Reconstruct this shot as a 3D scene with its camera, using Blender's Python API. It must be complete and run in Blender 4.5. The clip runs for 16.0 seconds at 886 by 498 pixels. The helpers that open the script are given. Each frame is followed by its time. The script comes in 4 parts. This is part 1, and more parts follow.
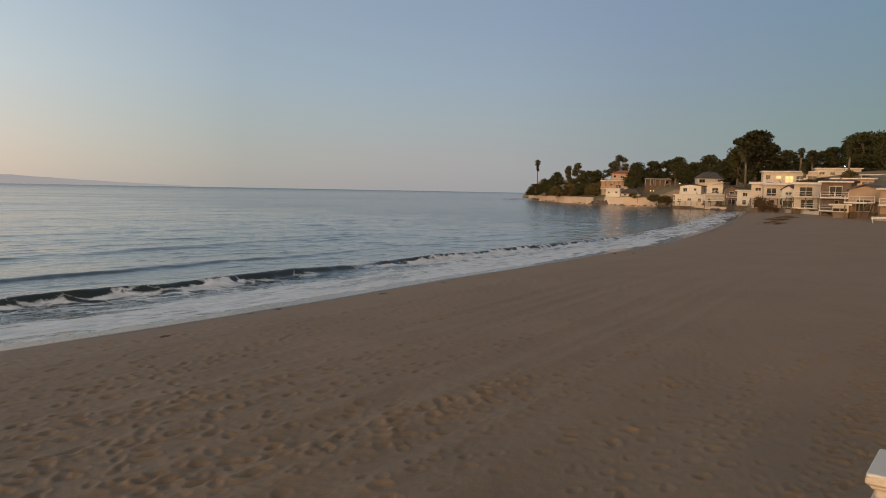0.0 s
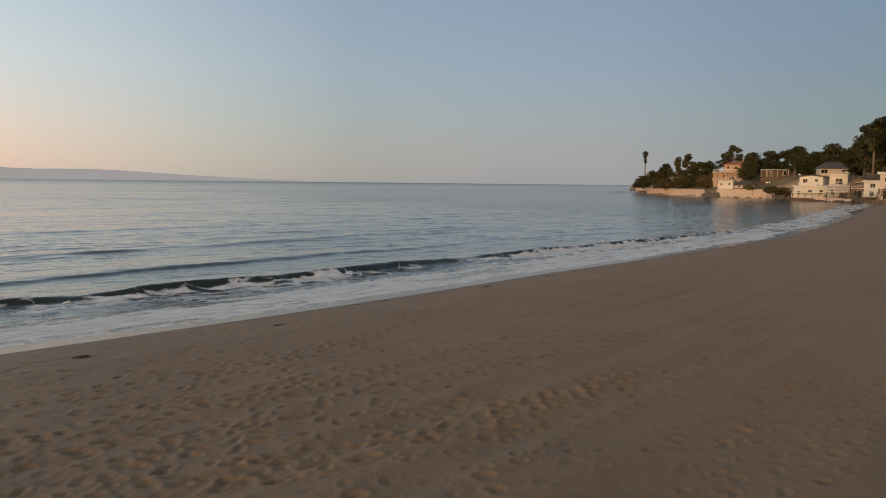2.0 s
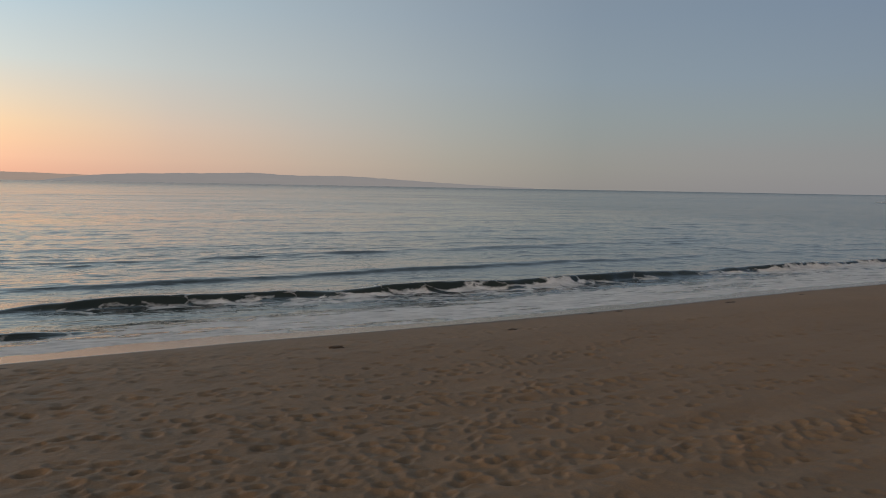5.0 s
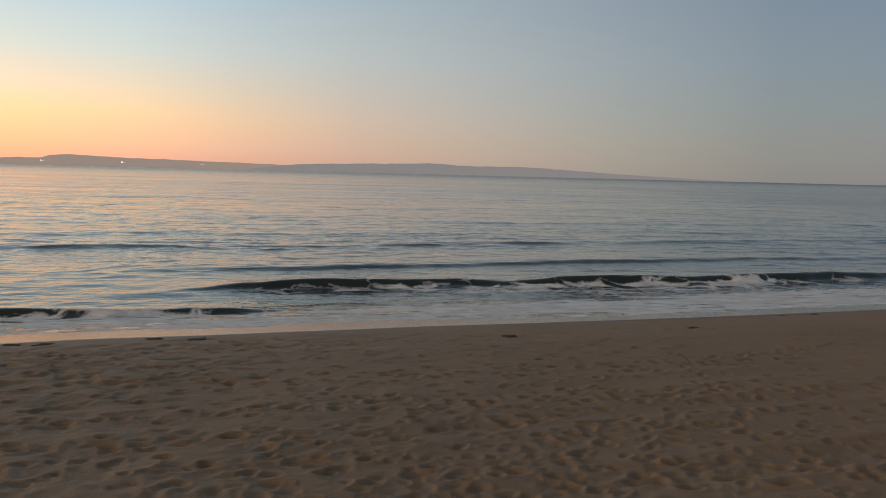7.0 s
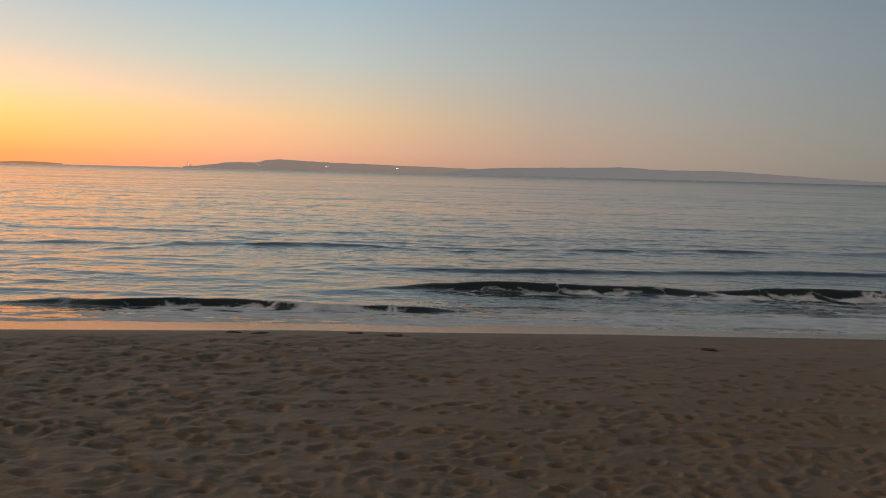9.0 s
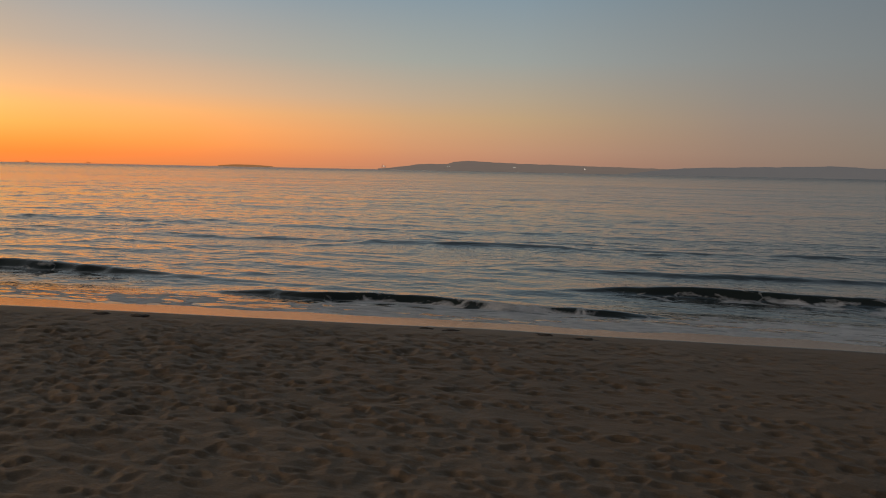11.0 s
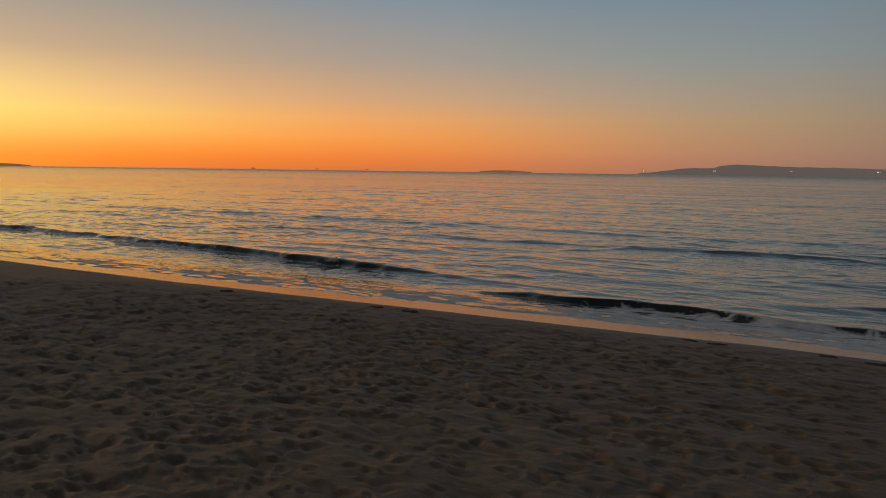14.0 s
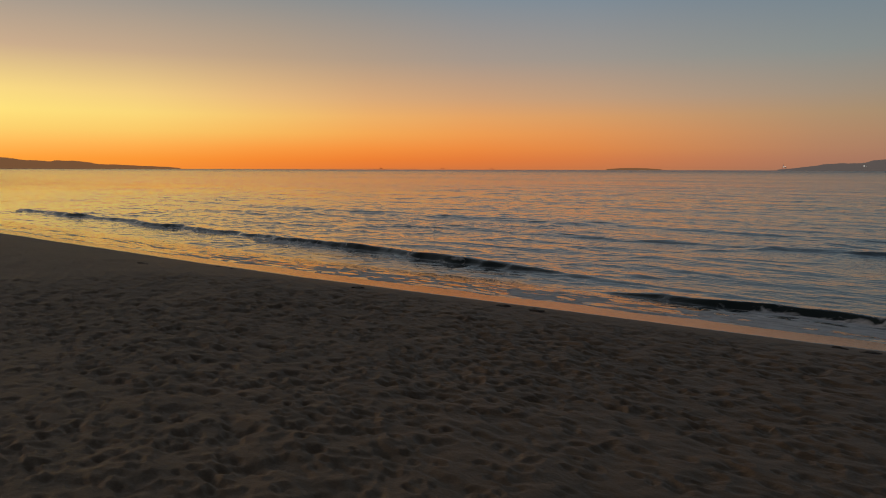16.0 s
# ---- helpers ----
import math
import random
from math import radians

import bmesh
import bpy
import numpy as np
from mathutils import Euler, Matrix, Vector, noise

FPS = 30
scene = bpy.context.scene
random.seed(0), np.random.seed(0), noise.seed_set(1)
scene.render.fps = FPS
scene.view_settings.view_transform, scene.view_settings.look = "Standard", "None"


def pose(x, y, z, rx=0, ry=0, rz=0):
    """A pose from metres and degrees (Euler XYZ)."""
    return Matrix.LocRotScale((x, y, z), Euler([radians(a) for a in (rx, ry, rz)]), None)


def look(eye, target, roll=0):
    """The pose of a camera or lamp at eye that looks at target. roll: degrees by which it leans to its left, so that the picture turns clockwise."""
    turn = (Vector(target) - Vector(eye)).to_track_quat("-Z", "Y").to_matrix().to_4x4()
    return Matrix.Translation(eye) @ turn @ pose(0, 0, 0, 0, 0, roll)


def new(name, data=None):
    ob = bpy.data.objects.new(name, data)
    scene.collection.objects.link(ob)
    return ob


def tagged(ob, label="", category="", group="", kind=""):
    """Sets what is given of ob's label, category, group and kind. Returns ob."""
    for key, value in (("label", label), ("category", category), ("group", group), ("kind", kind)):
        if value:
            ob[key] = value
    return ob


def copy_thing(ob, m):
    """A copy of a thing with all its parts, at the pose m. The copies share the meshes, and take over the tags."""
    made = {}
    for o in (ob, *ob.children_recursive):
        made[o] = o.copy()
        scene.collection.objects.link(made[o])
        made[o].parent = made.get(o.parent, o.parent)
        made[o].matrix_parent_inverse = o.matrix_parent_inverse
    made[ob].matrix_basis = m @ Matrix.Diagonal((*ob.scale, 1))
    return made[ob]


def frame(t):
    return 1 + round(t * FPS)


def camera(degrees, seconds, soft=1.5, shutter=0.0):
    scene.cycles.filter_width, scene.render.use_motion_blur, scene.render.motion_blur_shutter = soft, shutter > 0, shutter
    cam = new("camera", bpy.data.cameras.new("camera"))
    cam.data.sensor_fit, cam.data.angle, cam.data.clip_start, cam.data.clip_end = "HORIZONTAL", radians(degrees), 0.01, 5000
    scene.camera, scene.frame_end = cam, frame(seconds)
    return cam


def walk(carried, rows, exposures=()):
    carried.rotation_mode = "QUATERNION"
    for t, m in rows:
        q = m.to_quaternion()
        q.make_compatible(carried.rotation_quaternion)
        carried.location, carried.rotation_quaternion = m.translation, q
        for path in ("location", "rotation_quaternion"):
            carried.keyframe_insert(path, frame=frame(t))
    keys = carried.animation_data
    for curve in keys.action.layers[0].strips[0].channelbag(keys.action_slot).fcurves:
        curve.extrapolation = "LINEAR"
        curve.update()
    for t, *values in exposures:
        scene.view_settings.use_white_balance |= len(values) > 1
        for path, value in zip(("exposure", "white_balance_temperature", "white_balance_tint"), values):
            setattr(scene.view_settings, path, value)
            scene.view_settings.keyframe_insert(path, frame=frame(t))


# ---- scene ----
cam = camera(60.76, 16.0, 1.0, 0.0)


def view(x, y, z, yaw, pitch, roll):
    """Camera pose: yaw to the left of the sea's middle, pitch up, roll clockwise, in degrees."""
    return pose(x, y, z, 0, 0, yaw) @ pose(0, 0, 0, 90 + pitch, 0, 0) @ pose(0, 0, 0, 0, 0, -roll)


PATH = [
    (0.0, view(0.343, -0.056, 5.290, -45.00, -4.43, -1.07)),
    (0.5, view(0.335, -0.068, 5.291, -42.88, -4.45, -1.00)),
    (1.0, view(0.320, -0.063, 5.300, -41.13, -4.76, -0.99)),
    (1.5, view(0.314, -0.064, 5.292, -39.43, -4.93, -0.73)),
    (2.0, view(0.294, -0.068, 5.279, -37.17, -5.04, -0.64)),
    (2.5, view(0.296, -0.013, 5.254, -34.66, -5.31, -0.85)),
    (3.0, view(0.261, -0.020, 5.264, -31.73, -5.43, -1.00)),
    (3.5, view(0.243, 0.011, 5.260, -28.74, -5.29, -1.15)),
    (4.0, view(0.224, 0.006, 5.266, -25.87, -4.89, -1.05)),
    (6.5, view(0.116, 0.055, 5.250, -9.92, -5.48, -1.32)),
    (7.0, view(0.115, 0.038, 5.240, -6.63, -5.68, -1.40)),
    (7.5, view(0.057, 0.038, 5.244, -3.33, -5.89, -1.46)),
    (8.0, view(0.037, 0.045, 5.256, 0.23, -6.00, -1.29)),
    (8.5, view(0.007, 0.055, 5.237, 3.92, -5.79, -1.35)),
    (11.0, view(-0.179, 0.063, 5.235, 21.57, -5.98, -1.17)),
    (11.5, view(-0.208, 0.057, 5.224, 25.16, -5.84, -0.93)),
    (12.0, view(-0.241, 0.042, 5.218, 28.50, -5.85, -0.91)),
    (12.5, view(-0.259, 0.046, 5.212, 31.75, -5.95, -0.90)),
    (13.0, view(-0.268, 0.020, 5.220, 35.05, -6.04, -0.77)),
    (13.5, view(-0.260, 0.004, 5.224, 38.09, -5.99, -0.73)),
    (14.0, view(-0.275, 0.006, 5.216, 40.88, -5.91, -0.77)),
    (14.5, view(-0.292, -0.030, 5.219, 43.25, -5.92, -0.65)),
    (15.0, view(-0.306, -0.025, 5.213, 45.64, -5.97, -0.58)),
    (15.5, view(-0.326, -0.027, 5.207, 48.12, -6.10, -0.36)),
    (16.0, view(-0.346, -0.054, 5.210, 50.32, -6.06, -0.15)),
]
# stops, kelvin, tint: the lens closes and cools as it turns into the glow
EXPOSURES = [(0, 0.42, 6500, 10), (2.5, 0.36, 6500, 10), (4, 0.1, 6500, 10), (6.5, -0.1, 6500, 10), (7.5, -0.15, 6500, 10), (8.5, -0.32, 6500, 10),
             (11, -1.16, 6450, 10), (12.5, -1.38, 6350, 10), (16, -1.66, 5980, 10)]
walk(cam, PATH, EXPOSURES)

# ---- sky, dawn glow ----

def srgb(r, g, b, gain=1.0):
    out = []
    for v in (r, g, b):
        v /= 255
        out.append((v / 12.92 if v <= 0.04045 else ((v + 0.055) / 1.055) ** 2.4) * gain)
    return (*out, 1.0)


world = bpy.data.worlds.new("dawn_sky")
scene.world = world
world.use_nodes = True
wn, wl = world.node_tree.nodes, world.node_tree.links
wn.clear()


def wmath(op, a, b=None):
    n = wn.new("ShaderNodeMath")
    n.operation = op
    for i, v in enumerate((a, b)):
        if v is None:
            continue
        if isinstance(v, (int, float)):
            n.inputs[i].default_value = v
        else:
            wl.new(v, n.inputs[i])
    return n.outputs[0]


coord = wn.new("ShaderNodeTexCoord")
split = wn.new("ShaderNodeSeparateXYZ")
wl.new(coord.outputs["Generated"], split.inputs[0])
elev = wmath("MULTIPLY", wmath("ARCSINE", split.outputs[2]), 57.29578)
azim = wmath("MULTIPLY", wmath("ARCTAN2", wmath("MULTIPLY", split.outputs[0], -1.0), split.outputs[1]), 57.29578)

# the dawn sky in columns round the horizon: colours at rising HEIGHTS, and how strongly each column shines
ZENITH = srgb(92, 92, 95)
HEIGHTS = [0, 0.7, 1.5, 2.6, 3.8, 5.2, 8, 12.4]
COLUMNS = []


def column(azimuth, gain, colours, high, high_gain):
    """One column of sky at degrees left of the sea's middle; high is its colour at 28 degrees up."""
    low = [srgb(*(int(c[i:i + 2], 16) for i in (0, 2, 4)), gain) for c in colours.split()]
    COLUMNS.append((azimuth, low + [srgb(*high, high_gain)]))


column(-180, 0.74, "8e9296 8a9296 869298 82919a 7e909b 7c8f9c 76899e 7084a0", (102, 117, 138), 0.86)
column(-110, 0.74, "8e9494 8a9494 869496 829498 80949a 7e939c 788ea0 728aa2", (102, 117, 138), 0.86)
column(-74, 0.75, "8b9490 8a9490 88948f 869492 829490 809492 7c929a 7590a0", (102, 117, 138), 0.86)
column(-60, 0.75, "9a9a9c 989b9c 969c9d 949c9e 929d9f 909da2 8a9aaa 8495ae", (108, 124, 143), 0.86)
column(-45, 0.74, "a4a2a4 a8a5a6 aca9a9 adabab aaaeb0 a5b0b5 9dadbb 92a5b8", (115, 131, 148), 0.86)
column(-30, 0.74, "a29f9a a4a29c a6a69f a6a9a4 a3aba9 a1acae 9bacb8 93a5b7", (121, 137, 152), 0.86)
column(-15, 0.9, "b8aca0 bcb1a3 bfb5a6 bfb9ac bdbbb2 b9bcb7 b2bbbe a4b2bd", (124, 141, 157), 0.95)
column(2, 1.12, "c4a292 cca894 d2b09a d2b5a1 d0baaa c8bdb2 bcc0bd a9b8bf", (128, 145, 160), 1.15)
column(10, 1.36, "cd9c84 d6a488 dcae90 deb692 dabc98 d0bea4 b9bebb 9fb3be", (129, 146, 160), 1.35)
column(19, 1.82, "cc9478 d69b7c dda680 dfb084 dcb98a d0ba9a b3b8b0 98acb7", (127, 144, 159), 1.6)
column(27, 2.12, "c98a68 d3906a db9a6e dca476 d6aa80 c4ac94 a8aaa0 8a9aa2", (124, 141, 156), 2.0)
column(36, 2.75, "d27e4c e0854c eb944e ee9e58 e4a568 cca680 a89e90 86929a", (126, 130, 133), 2.45)
column(43, 2.88, "d87a40 e87f3c f28c40 f39b50 eba562 d2a47a ac9d8e 86939a", (126, 130, 133), 2.6)
column(51, 3.0, "dc763a f07e33 fa8f3c fba24e f2a860 d8a474 ae9a88 868e92", (126, 130, 133), 2.6)
column(58, 3.05, "e87a32 f8842e fd963a fdac50 f8b564 e4ae74 bb9f80 8d8f8b", (126, 130, 133), 2.65)
column(66, 3.15, "f28230 fb8c2e ff9e3e fdbe5a fbca6c efbe7c c2a380 8f8e88", (126, 130, 133), 2.7)
column(74, 3.3, "f8922e fd9c32 ffb04a fcca64 fdd974 f6d07c c8a884 918e87", (126, 130, 133), 2.8)
column(82, 3.35, "fa9a30 fea236 ffb650 fbcf66 ffe174 fad87a cca984 928e86", (126, 130, 133), 2.8)
column(96, 3.3, "f8922e fd9c32 ffb04a fcca64 fdd974 f6d07c c8a884 918e87", (126, 130, 133), 2.8)
column(112, 2.7, "e87a32 f8842e fd963a fdac50 f8b564 e4ae74 bb9f80 8d8f8b", (126, 130, 133), 2.6)
column(132, 2.1, "c98a68 d3906a db9a6e dca476 d6aa80 caac8e b5ac9c 9ca8ab", (131, 143, 153), 2.0)
column(155, 0.95, "b8aca0 bcb1a3 bfb5a6 bfb9ac bdbbb2 b9bcb7 b2bbbe a4b2bd", (124, 141, 157), 0.95)
column(180, 0.96, "8e9296 8a9296 869298 82919a 7e909b 7c8f9c 76899e 7084a0", (102, 117, 138), 0.86)
TOP = 55.0
# the columns blend softly into one another round the horizon
HEIGHTS.append(28)
turns = np.arange(-204, 205, 1.0)
known = np.array([[c[:3] for c in cols] for _, cols in COLUMNS])
fine = np.array([[np.interp((turns + 180) % 360 - 180, [a for a, _ in COLUMNS], known[:, i, c]) for c in range(3)] for i in range(len(HEIGHTS))])
bell = np.exp(-0.5 * (np.arange(-15, 16) / 5.0) ** 2)
fine = np.array([[np.convolve(line, bell / bell.sum(), "same") for line in row] for row in fine])
SKY = []
for a in (-180, -150, -110, -90, -75, -60, -50, -40, -30, -20, -10, 0, 8, 16, 24, 32, 40, 48, 56, 64, 72, 82, 95, 110, 130, 155, 180):
    now = fine[:, :, a + 204]
    SKY.append((a, [(h, (*[float(v) for v in now[i]], 1.0)) for i, h in enumerate(HEIGHTS)]))
mixed = None
for k, (angle, stops) in enumerate(SKY):
    ramp = wn.new("ShaderNodeValToRGB")
    wl.new(wmath("DIVIDE", elev, TOP), ramp.inputs[0])
    els = ramp.color_ramp.elements
    for i, (deg, col) in enumerate(stops + [(TOP, ZENITH)]):
        e = els[i] if i < 2 else els.new(deg / TOP)
        e.position, e.color = deg / TOP, col
    if mixed is None:
        mixed = ramp.outputs[0]
    else:
        step = wn.new("ShaderNodeMapRange")
        step.interpolation_type = "LINEAR"
        wl.new(azim, step.inputs[0])
        step.inputs[1].default_value, step.inputs[2].default_value = SKY[k - 1][0], angle
        mix = wn.new("ShaderNodeMix")
        mix.data_type = "RGBA"
        wl.new(step.outputs[0], mix.inputs[0])
        wl.new(mixed, mix.inputs[6])
        wl.new(ramp.outputs[0], mix.inputs[7])
        mixed = mix.outputs[2]
back = wn.new("ShaderNodeBackground")
wl.new(mixed, back.inputs[0])
back.inputs[1].default_value = 1.0
wout = wn.new("ShaderNodeOutputWorld")
wl.new(back.outputs[0], wout.inputs[0])

# the rising sun's glow, just above the eastern shore
sun = new("dawn_sun", bpy.data.lights.new("dawn_sun", "SUN"))
sun.data.energy, sun.data.angle, sun.data.color = 1.55, radians(28), (1.0, 0.58, 0.27)
sun.matrix_world = look((-math.sin(radians(118)) * 50, math.cos(radians(118)) * 50, 2.8), (0, 0, 0))

# ---- materials ----


class Mat:
    """A node material with a few short cuts."""

    def __init__(self, name, color=(0.5, 0.5, 0.5), rough=0.8, metal=0.0):
        self.m = bpy.data.materials.new(name)
        self.m.use_nodes = True
        self.t = self.m.node_tree
        self.b = self.t.nodes["Principled BSDF"]
        self.b.inputs["Base Color"].default_value = (*color, 1)
        self.b.inputs["Roughness"].default_value = rough
        self.b.inputs["Metallic"].default_value = metal
        self.pos = None

    def node(self, kind, **props):
        return self.t.nodes.new(kind)

    def link(self, a, b):
        self.t.links.new(a, b)

    def position(self):
        if self.pos is None:
            self.pos = self.node("ShaderNodeTexCoord").outputs["Object"]
        return self.pos

    def noise(self, scale, detail=4.0, rough=0.55, stretch=None):
        n = self.node("ShaderNodeTexNoise")
        n.inputs["Scale"].default_value, n.inputs["Detail"].default_value, n.inputs["Roughness"].default_value = scale, detail, rough
        src = self.position()
        if stretch:
            mp = self.node("ShaderNodeMapping")
            mp.inputs["Scale"].default_value = stretch
            self.link(src, mp.inputs[0])
            src = mp.outputs[0]
        self.link(src, n.inputs["Vector"])
        return n.outputs["Fac"]

    def ramp(self, fac, stops):
        r = self.node("ShaderNodeValToRGB")
        self.link(fac, r.inputs[0])
        els = r.color_ramp.elements
        for i, (p, c) in enumerate(stops):
            e = els[i] if i < 2 else els.new(p)
            e.position, e.color = p, (*c, 1)
        return r.outputs[0]

    def mix(self, fac, a, b, mode="MIX"):
        n = self.node("ShaderNodeMix")
        n.data_type, n.blend_type = "RGBA", mode
        for sock, v in ((n.inputs[0], fac), (n.inputs[6], a), (n.inputs[7], b)):
            if isinstance(v, (int, float)):
                sock.default_value = v
            elif isinstance(v, tuple):
                sock.default_value = (*v[:3], 1)
            else:
                self.link(v, sock)
        return n.outputs[2]

    def math(self, op, a, b=0.0):
        n = self.node("ShaderNodeMath")
        n.operation = op
        for i, v in enumerate((a, b)):
            if isinstance(v, (int, float)):
                n.inputs[i].default_value = v
            else:
                self.link(v, n.inputs[i])
        return n.outputs[0]

    def attr(self, name):
        n = self.node("ShaderNodeAttribute")
        n.attribute_name = name
        return n.outputs["Fac"]

    def bump(self, height, dist, strength=1.0, before=None):
        n = self.node("ShaderNodeBump")
        n.inputs["Strength"].default_value, n.inputs["Distance"].default_value = strength, dist
        self.link(height, n.inputs["Height"])
        if before is not None:
            self.link(before, n.inputs["Normal"])
        self.link(n.outputs[0], self.b.inputs["Normal"])
        return n.outputs[0]

    def color(self, out):
        self.link(out, self.b.inputs["Base Color"])

    def rough(self, out):
        self.link(out, self.b.inputs["Roughness"])


def speckled(name, dark, light, rough=0.85, scale=1.5, fine=25.0, relief=0.01):
    """A worn surface: tone varies at two scales, with fine relief."""
    m = Mat(name, light, rough)
    big = m.ramp(m.noise(scale), [(0.3, dark), (0.7, light)])
    small = m.noise(fine, 3)
    m.color(m.mix(0.35, big, m.ramp(small, [(0.25, dark), (0.75, light)])))
    m.bump(small, relief)
    return m.m


def sand_material():
    m = Mat("beach_sand", (0.3, 0.24, 0.17), 0.9)
    m.b.inputs["Diffuse Roughness"].default_value = 0.2
    m.b.inputs["Specular IOR Level"].default_value = 0.5
    wet = m.attr("wet")
    tone = m.ramp(m.noise(0.35, 5), [(0.3, (0.196, 0.130, 0.074)), (0.7, (0.268, 0.177, 0.101))])
    grain = m.ramp(m.noise(40, 3), [(0.3, (0.165, 0.112, 0.062)), (0.7, (0.318, 0.21, 0.114))])
    dry = m.mix(0.4, tone, grain)
    damp = m.mix(m.attr("damp"), dry, (0.125, 0.087, 0.058))
    m.color(m.mix(wet, damp, (0.075, 0.055, 0.04)))
    r = m.node("ShaderNodeMapRange")
    m.link(wet, r.inputs[0])
    r.inputs[3].default_value, r.inputs[4].default_value = 0.66, 0.16
    m.rough(r.outputs[0])
    lumps = m.noise(5.0, 4)
    b1 = m.bump(m.math("MULTIPLY", lumps, m.math("SUBTRACT", 1.0, wet)), 0.02)
    pits = m.math("MINIMUM", m.noise(5.5, 2, 0.5, (0.62, 1.0, 1.0)), 0.5)
    b1 = m.bump(m.math("MULTIPLY", pits, m.attr("trod")), 0.055, 1.0, b1)
    m.bump(m.math("MULTIPLY", m.noise(60, 2), m.math("SUBTRACT", 1.0, wet)), 0.004, 1.0, b1)
    return m.m


def water_material():
    m = Mat("sea_water", (0.02, 0.045, 0.05), 0.06)
    m.b.inputs["IOR"].default_value = 1.36
    foam = m.attr("foam")
    v = m.node("ShaderNodeTexVoronoi")
    v.feature = "DISTANCE_TO_EDGE"
    v.inputs["Scale"].default_value = 1.1
    warp = m.node("ShaderNodeMix")
    warp.data_type = "VECTOR"
    warp.inputs[0].default_value = 0.12
    mp = m.node("ShaderNodeMapping")
    mp.inputs["Scale"].default_value = (0.55, 1.0, 1.0)
    m.link(m.position(), mp.inputs[0])
    n3 = m.node("ShaderNodeTexNoise")
    n3.inputs["Scale"].default_value, n3.inputs["Detail"].default_value = 0.9, 4
    m.link(m.position(), n3.inputs["Vector"])
    add = m.node("ShaderNodeVectorMath")
    add.operation = "MULTIPLY_ADD"
    m.link(n3.outputs["Color"], add.inputs[0])
    add.inputs[1].default_value = (1.6, 1.6, 0)
    m.link(mp.outputs[0], add.inputs[2])
    m.link(add.outputs[0], v.inputs["Vector"])
    web = m.math("SUBTRACT", 1.0, m.math("MULTIPLY", v.outputs["Distance"], 3.2))
    web.node.use_clamp = True
    lace = m.noise(0.8, 5, 0.65, (0.5, 1.0, 1.0))
    fizz = m.noise(9.0, 3, 0.6)
    cover = m.math("ADD", m.math("ADD", m.math("MULTIPLY", lace, 0.6), m.math("MULTIPLY", web, 0.4)), m.math("MULTIPLY", fizz, 0.12))
    edge = m.math("MULTIPLY", m.math("SUBTRACT", m.math("ADD", foam, cover), 1.0), 4.5)
    edge.node.use_clamp = True
    froth = m.ramp(m.noise(2.2, 4, 0.65, (0.5, 1.0, 1.0)), [(0.35, (0.6, 0.61, 0.6)), (0.62, (0.92, 0.92, 0.9))])
    m.color(m.mix(edge, (0.03, 0.043, 0.04), froth))
    r = m.node("ShaderNodeMapRange")
    m.link(edge, r.inputs[0])
    r.inputs[4].default_value = 0.85
    m.link(m.attr("ruffle"), r.inputs[3])
    m.rough(r.outputs[0])
    # wind ripples at every scale: cells a metre, detail, height, where they show
    normal = None
    for scale, detail, high, weight in ((0.9, 4.0, 0.08, "breeze"), (0.3, 4.0, 0.24, "open"), (0.07, 3.0, 1.3, "offing"), (0.02, 2.0, 4.0, "horizon"), (0.006, 2.0, 12.0, "horizon")):
        n = m.noise(scale, detail, 0.58, (0.6, 1.0, 1.0))
        gust = m.math("ADD", m.math("MULTIPLY", m.noise(scale * 0.09, 2, 0.5, (0.4, 1.0, 1.0)), 1.5), 0.15)
        crest = m.math("MULTIPLY", n, gust)
        normal = m.bump(m.math("MULTIPLY", crest, m.attr(weight)), high, 1.0, normal)
    return m.m


SAND = sand_material()
WATER = water_material()

# ---- ground and sea ----
SHORE = [(-4000, -900), (-1500, -320), (-600, -90), (-200, -14), (-100, 2.5), (-60, 9.6), (-44, 12.4), (-33, 14.3), (-25, 16.0), (-18, 17.7), (-11, 19.4), (-5, 20.6),
         (0, 21.7), (4, 22.4), (8, 23.1), (12, 23.8), (17, 24.7), (22, 25.8), (28, 27.2), (34, 28.5), (41, 29.8), (50, 31.8), (66, 35.4), (93, 44.5),
         (118, 53.5), (163, 71), (200, 86), (300, 126), (600, 246), (4000, 1600)]
SX, SY = np.array(SHORE).T


def shore_y(x):
    return (np.interp(x - 2.5, SX, SY) + np.interp(x + 2.5, SX, SY)) / 2


def offshore(x, y):
    """Metres seaward of the line that the water last reached."""
    slope = (shore_y(x + 2) - shore_y(x - 2)) / 4
    return (y - shore_y(x)) / np.sqrt(1 + slope * slope)


def value_noise(x, y, seed=0):
    xi, yi = np.floor(x).astype(np.int64), np.floor(y).astype(np.int64)
    fx, fy = x - xi, y - yi
    fx, fy = fx * fx * (3 - 2 * fx), fy * fy * (3 - 2 * fy)

    def h(i, j):
        n = (i * 374761393 + j * 668265263 + seed * 974711) & 0x7FFFFFFF
        n = ((n ^ (n >> 13)) * 1274126177) & 0x7FFFFFFF
        return ((n ^ (n >> 16)) & 0xFFFF) / 65535.0

    return (h(xi, yi) * (1 - fx) + h(xi + 1, yi) * fx) * (1 - fy) + (h(xi, yi + 1) * (1 - fx) + h(xi + 1, yi + 1) * fx) * fy


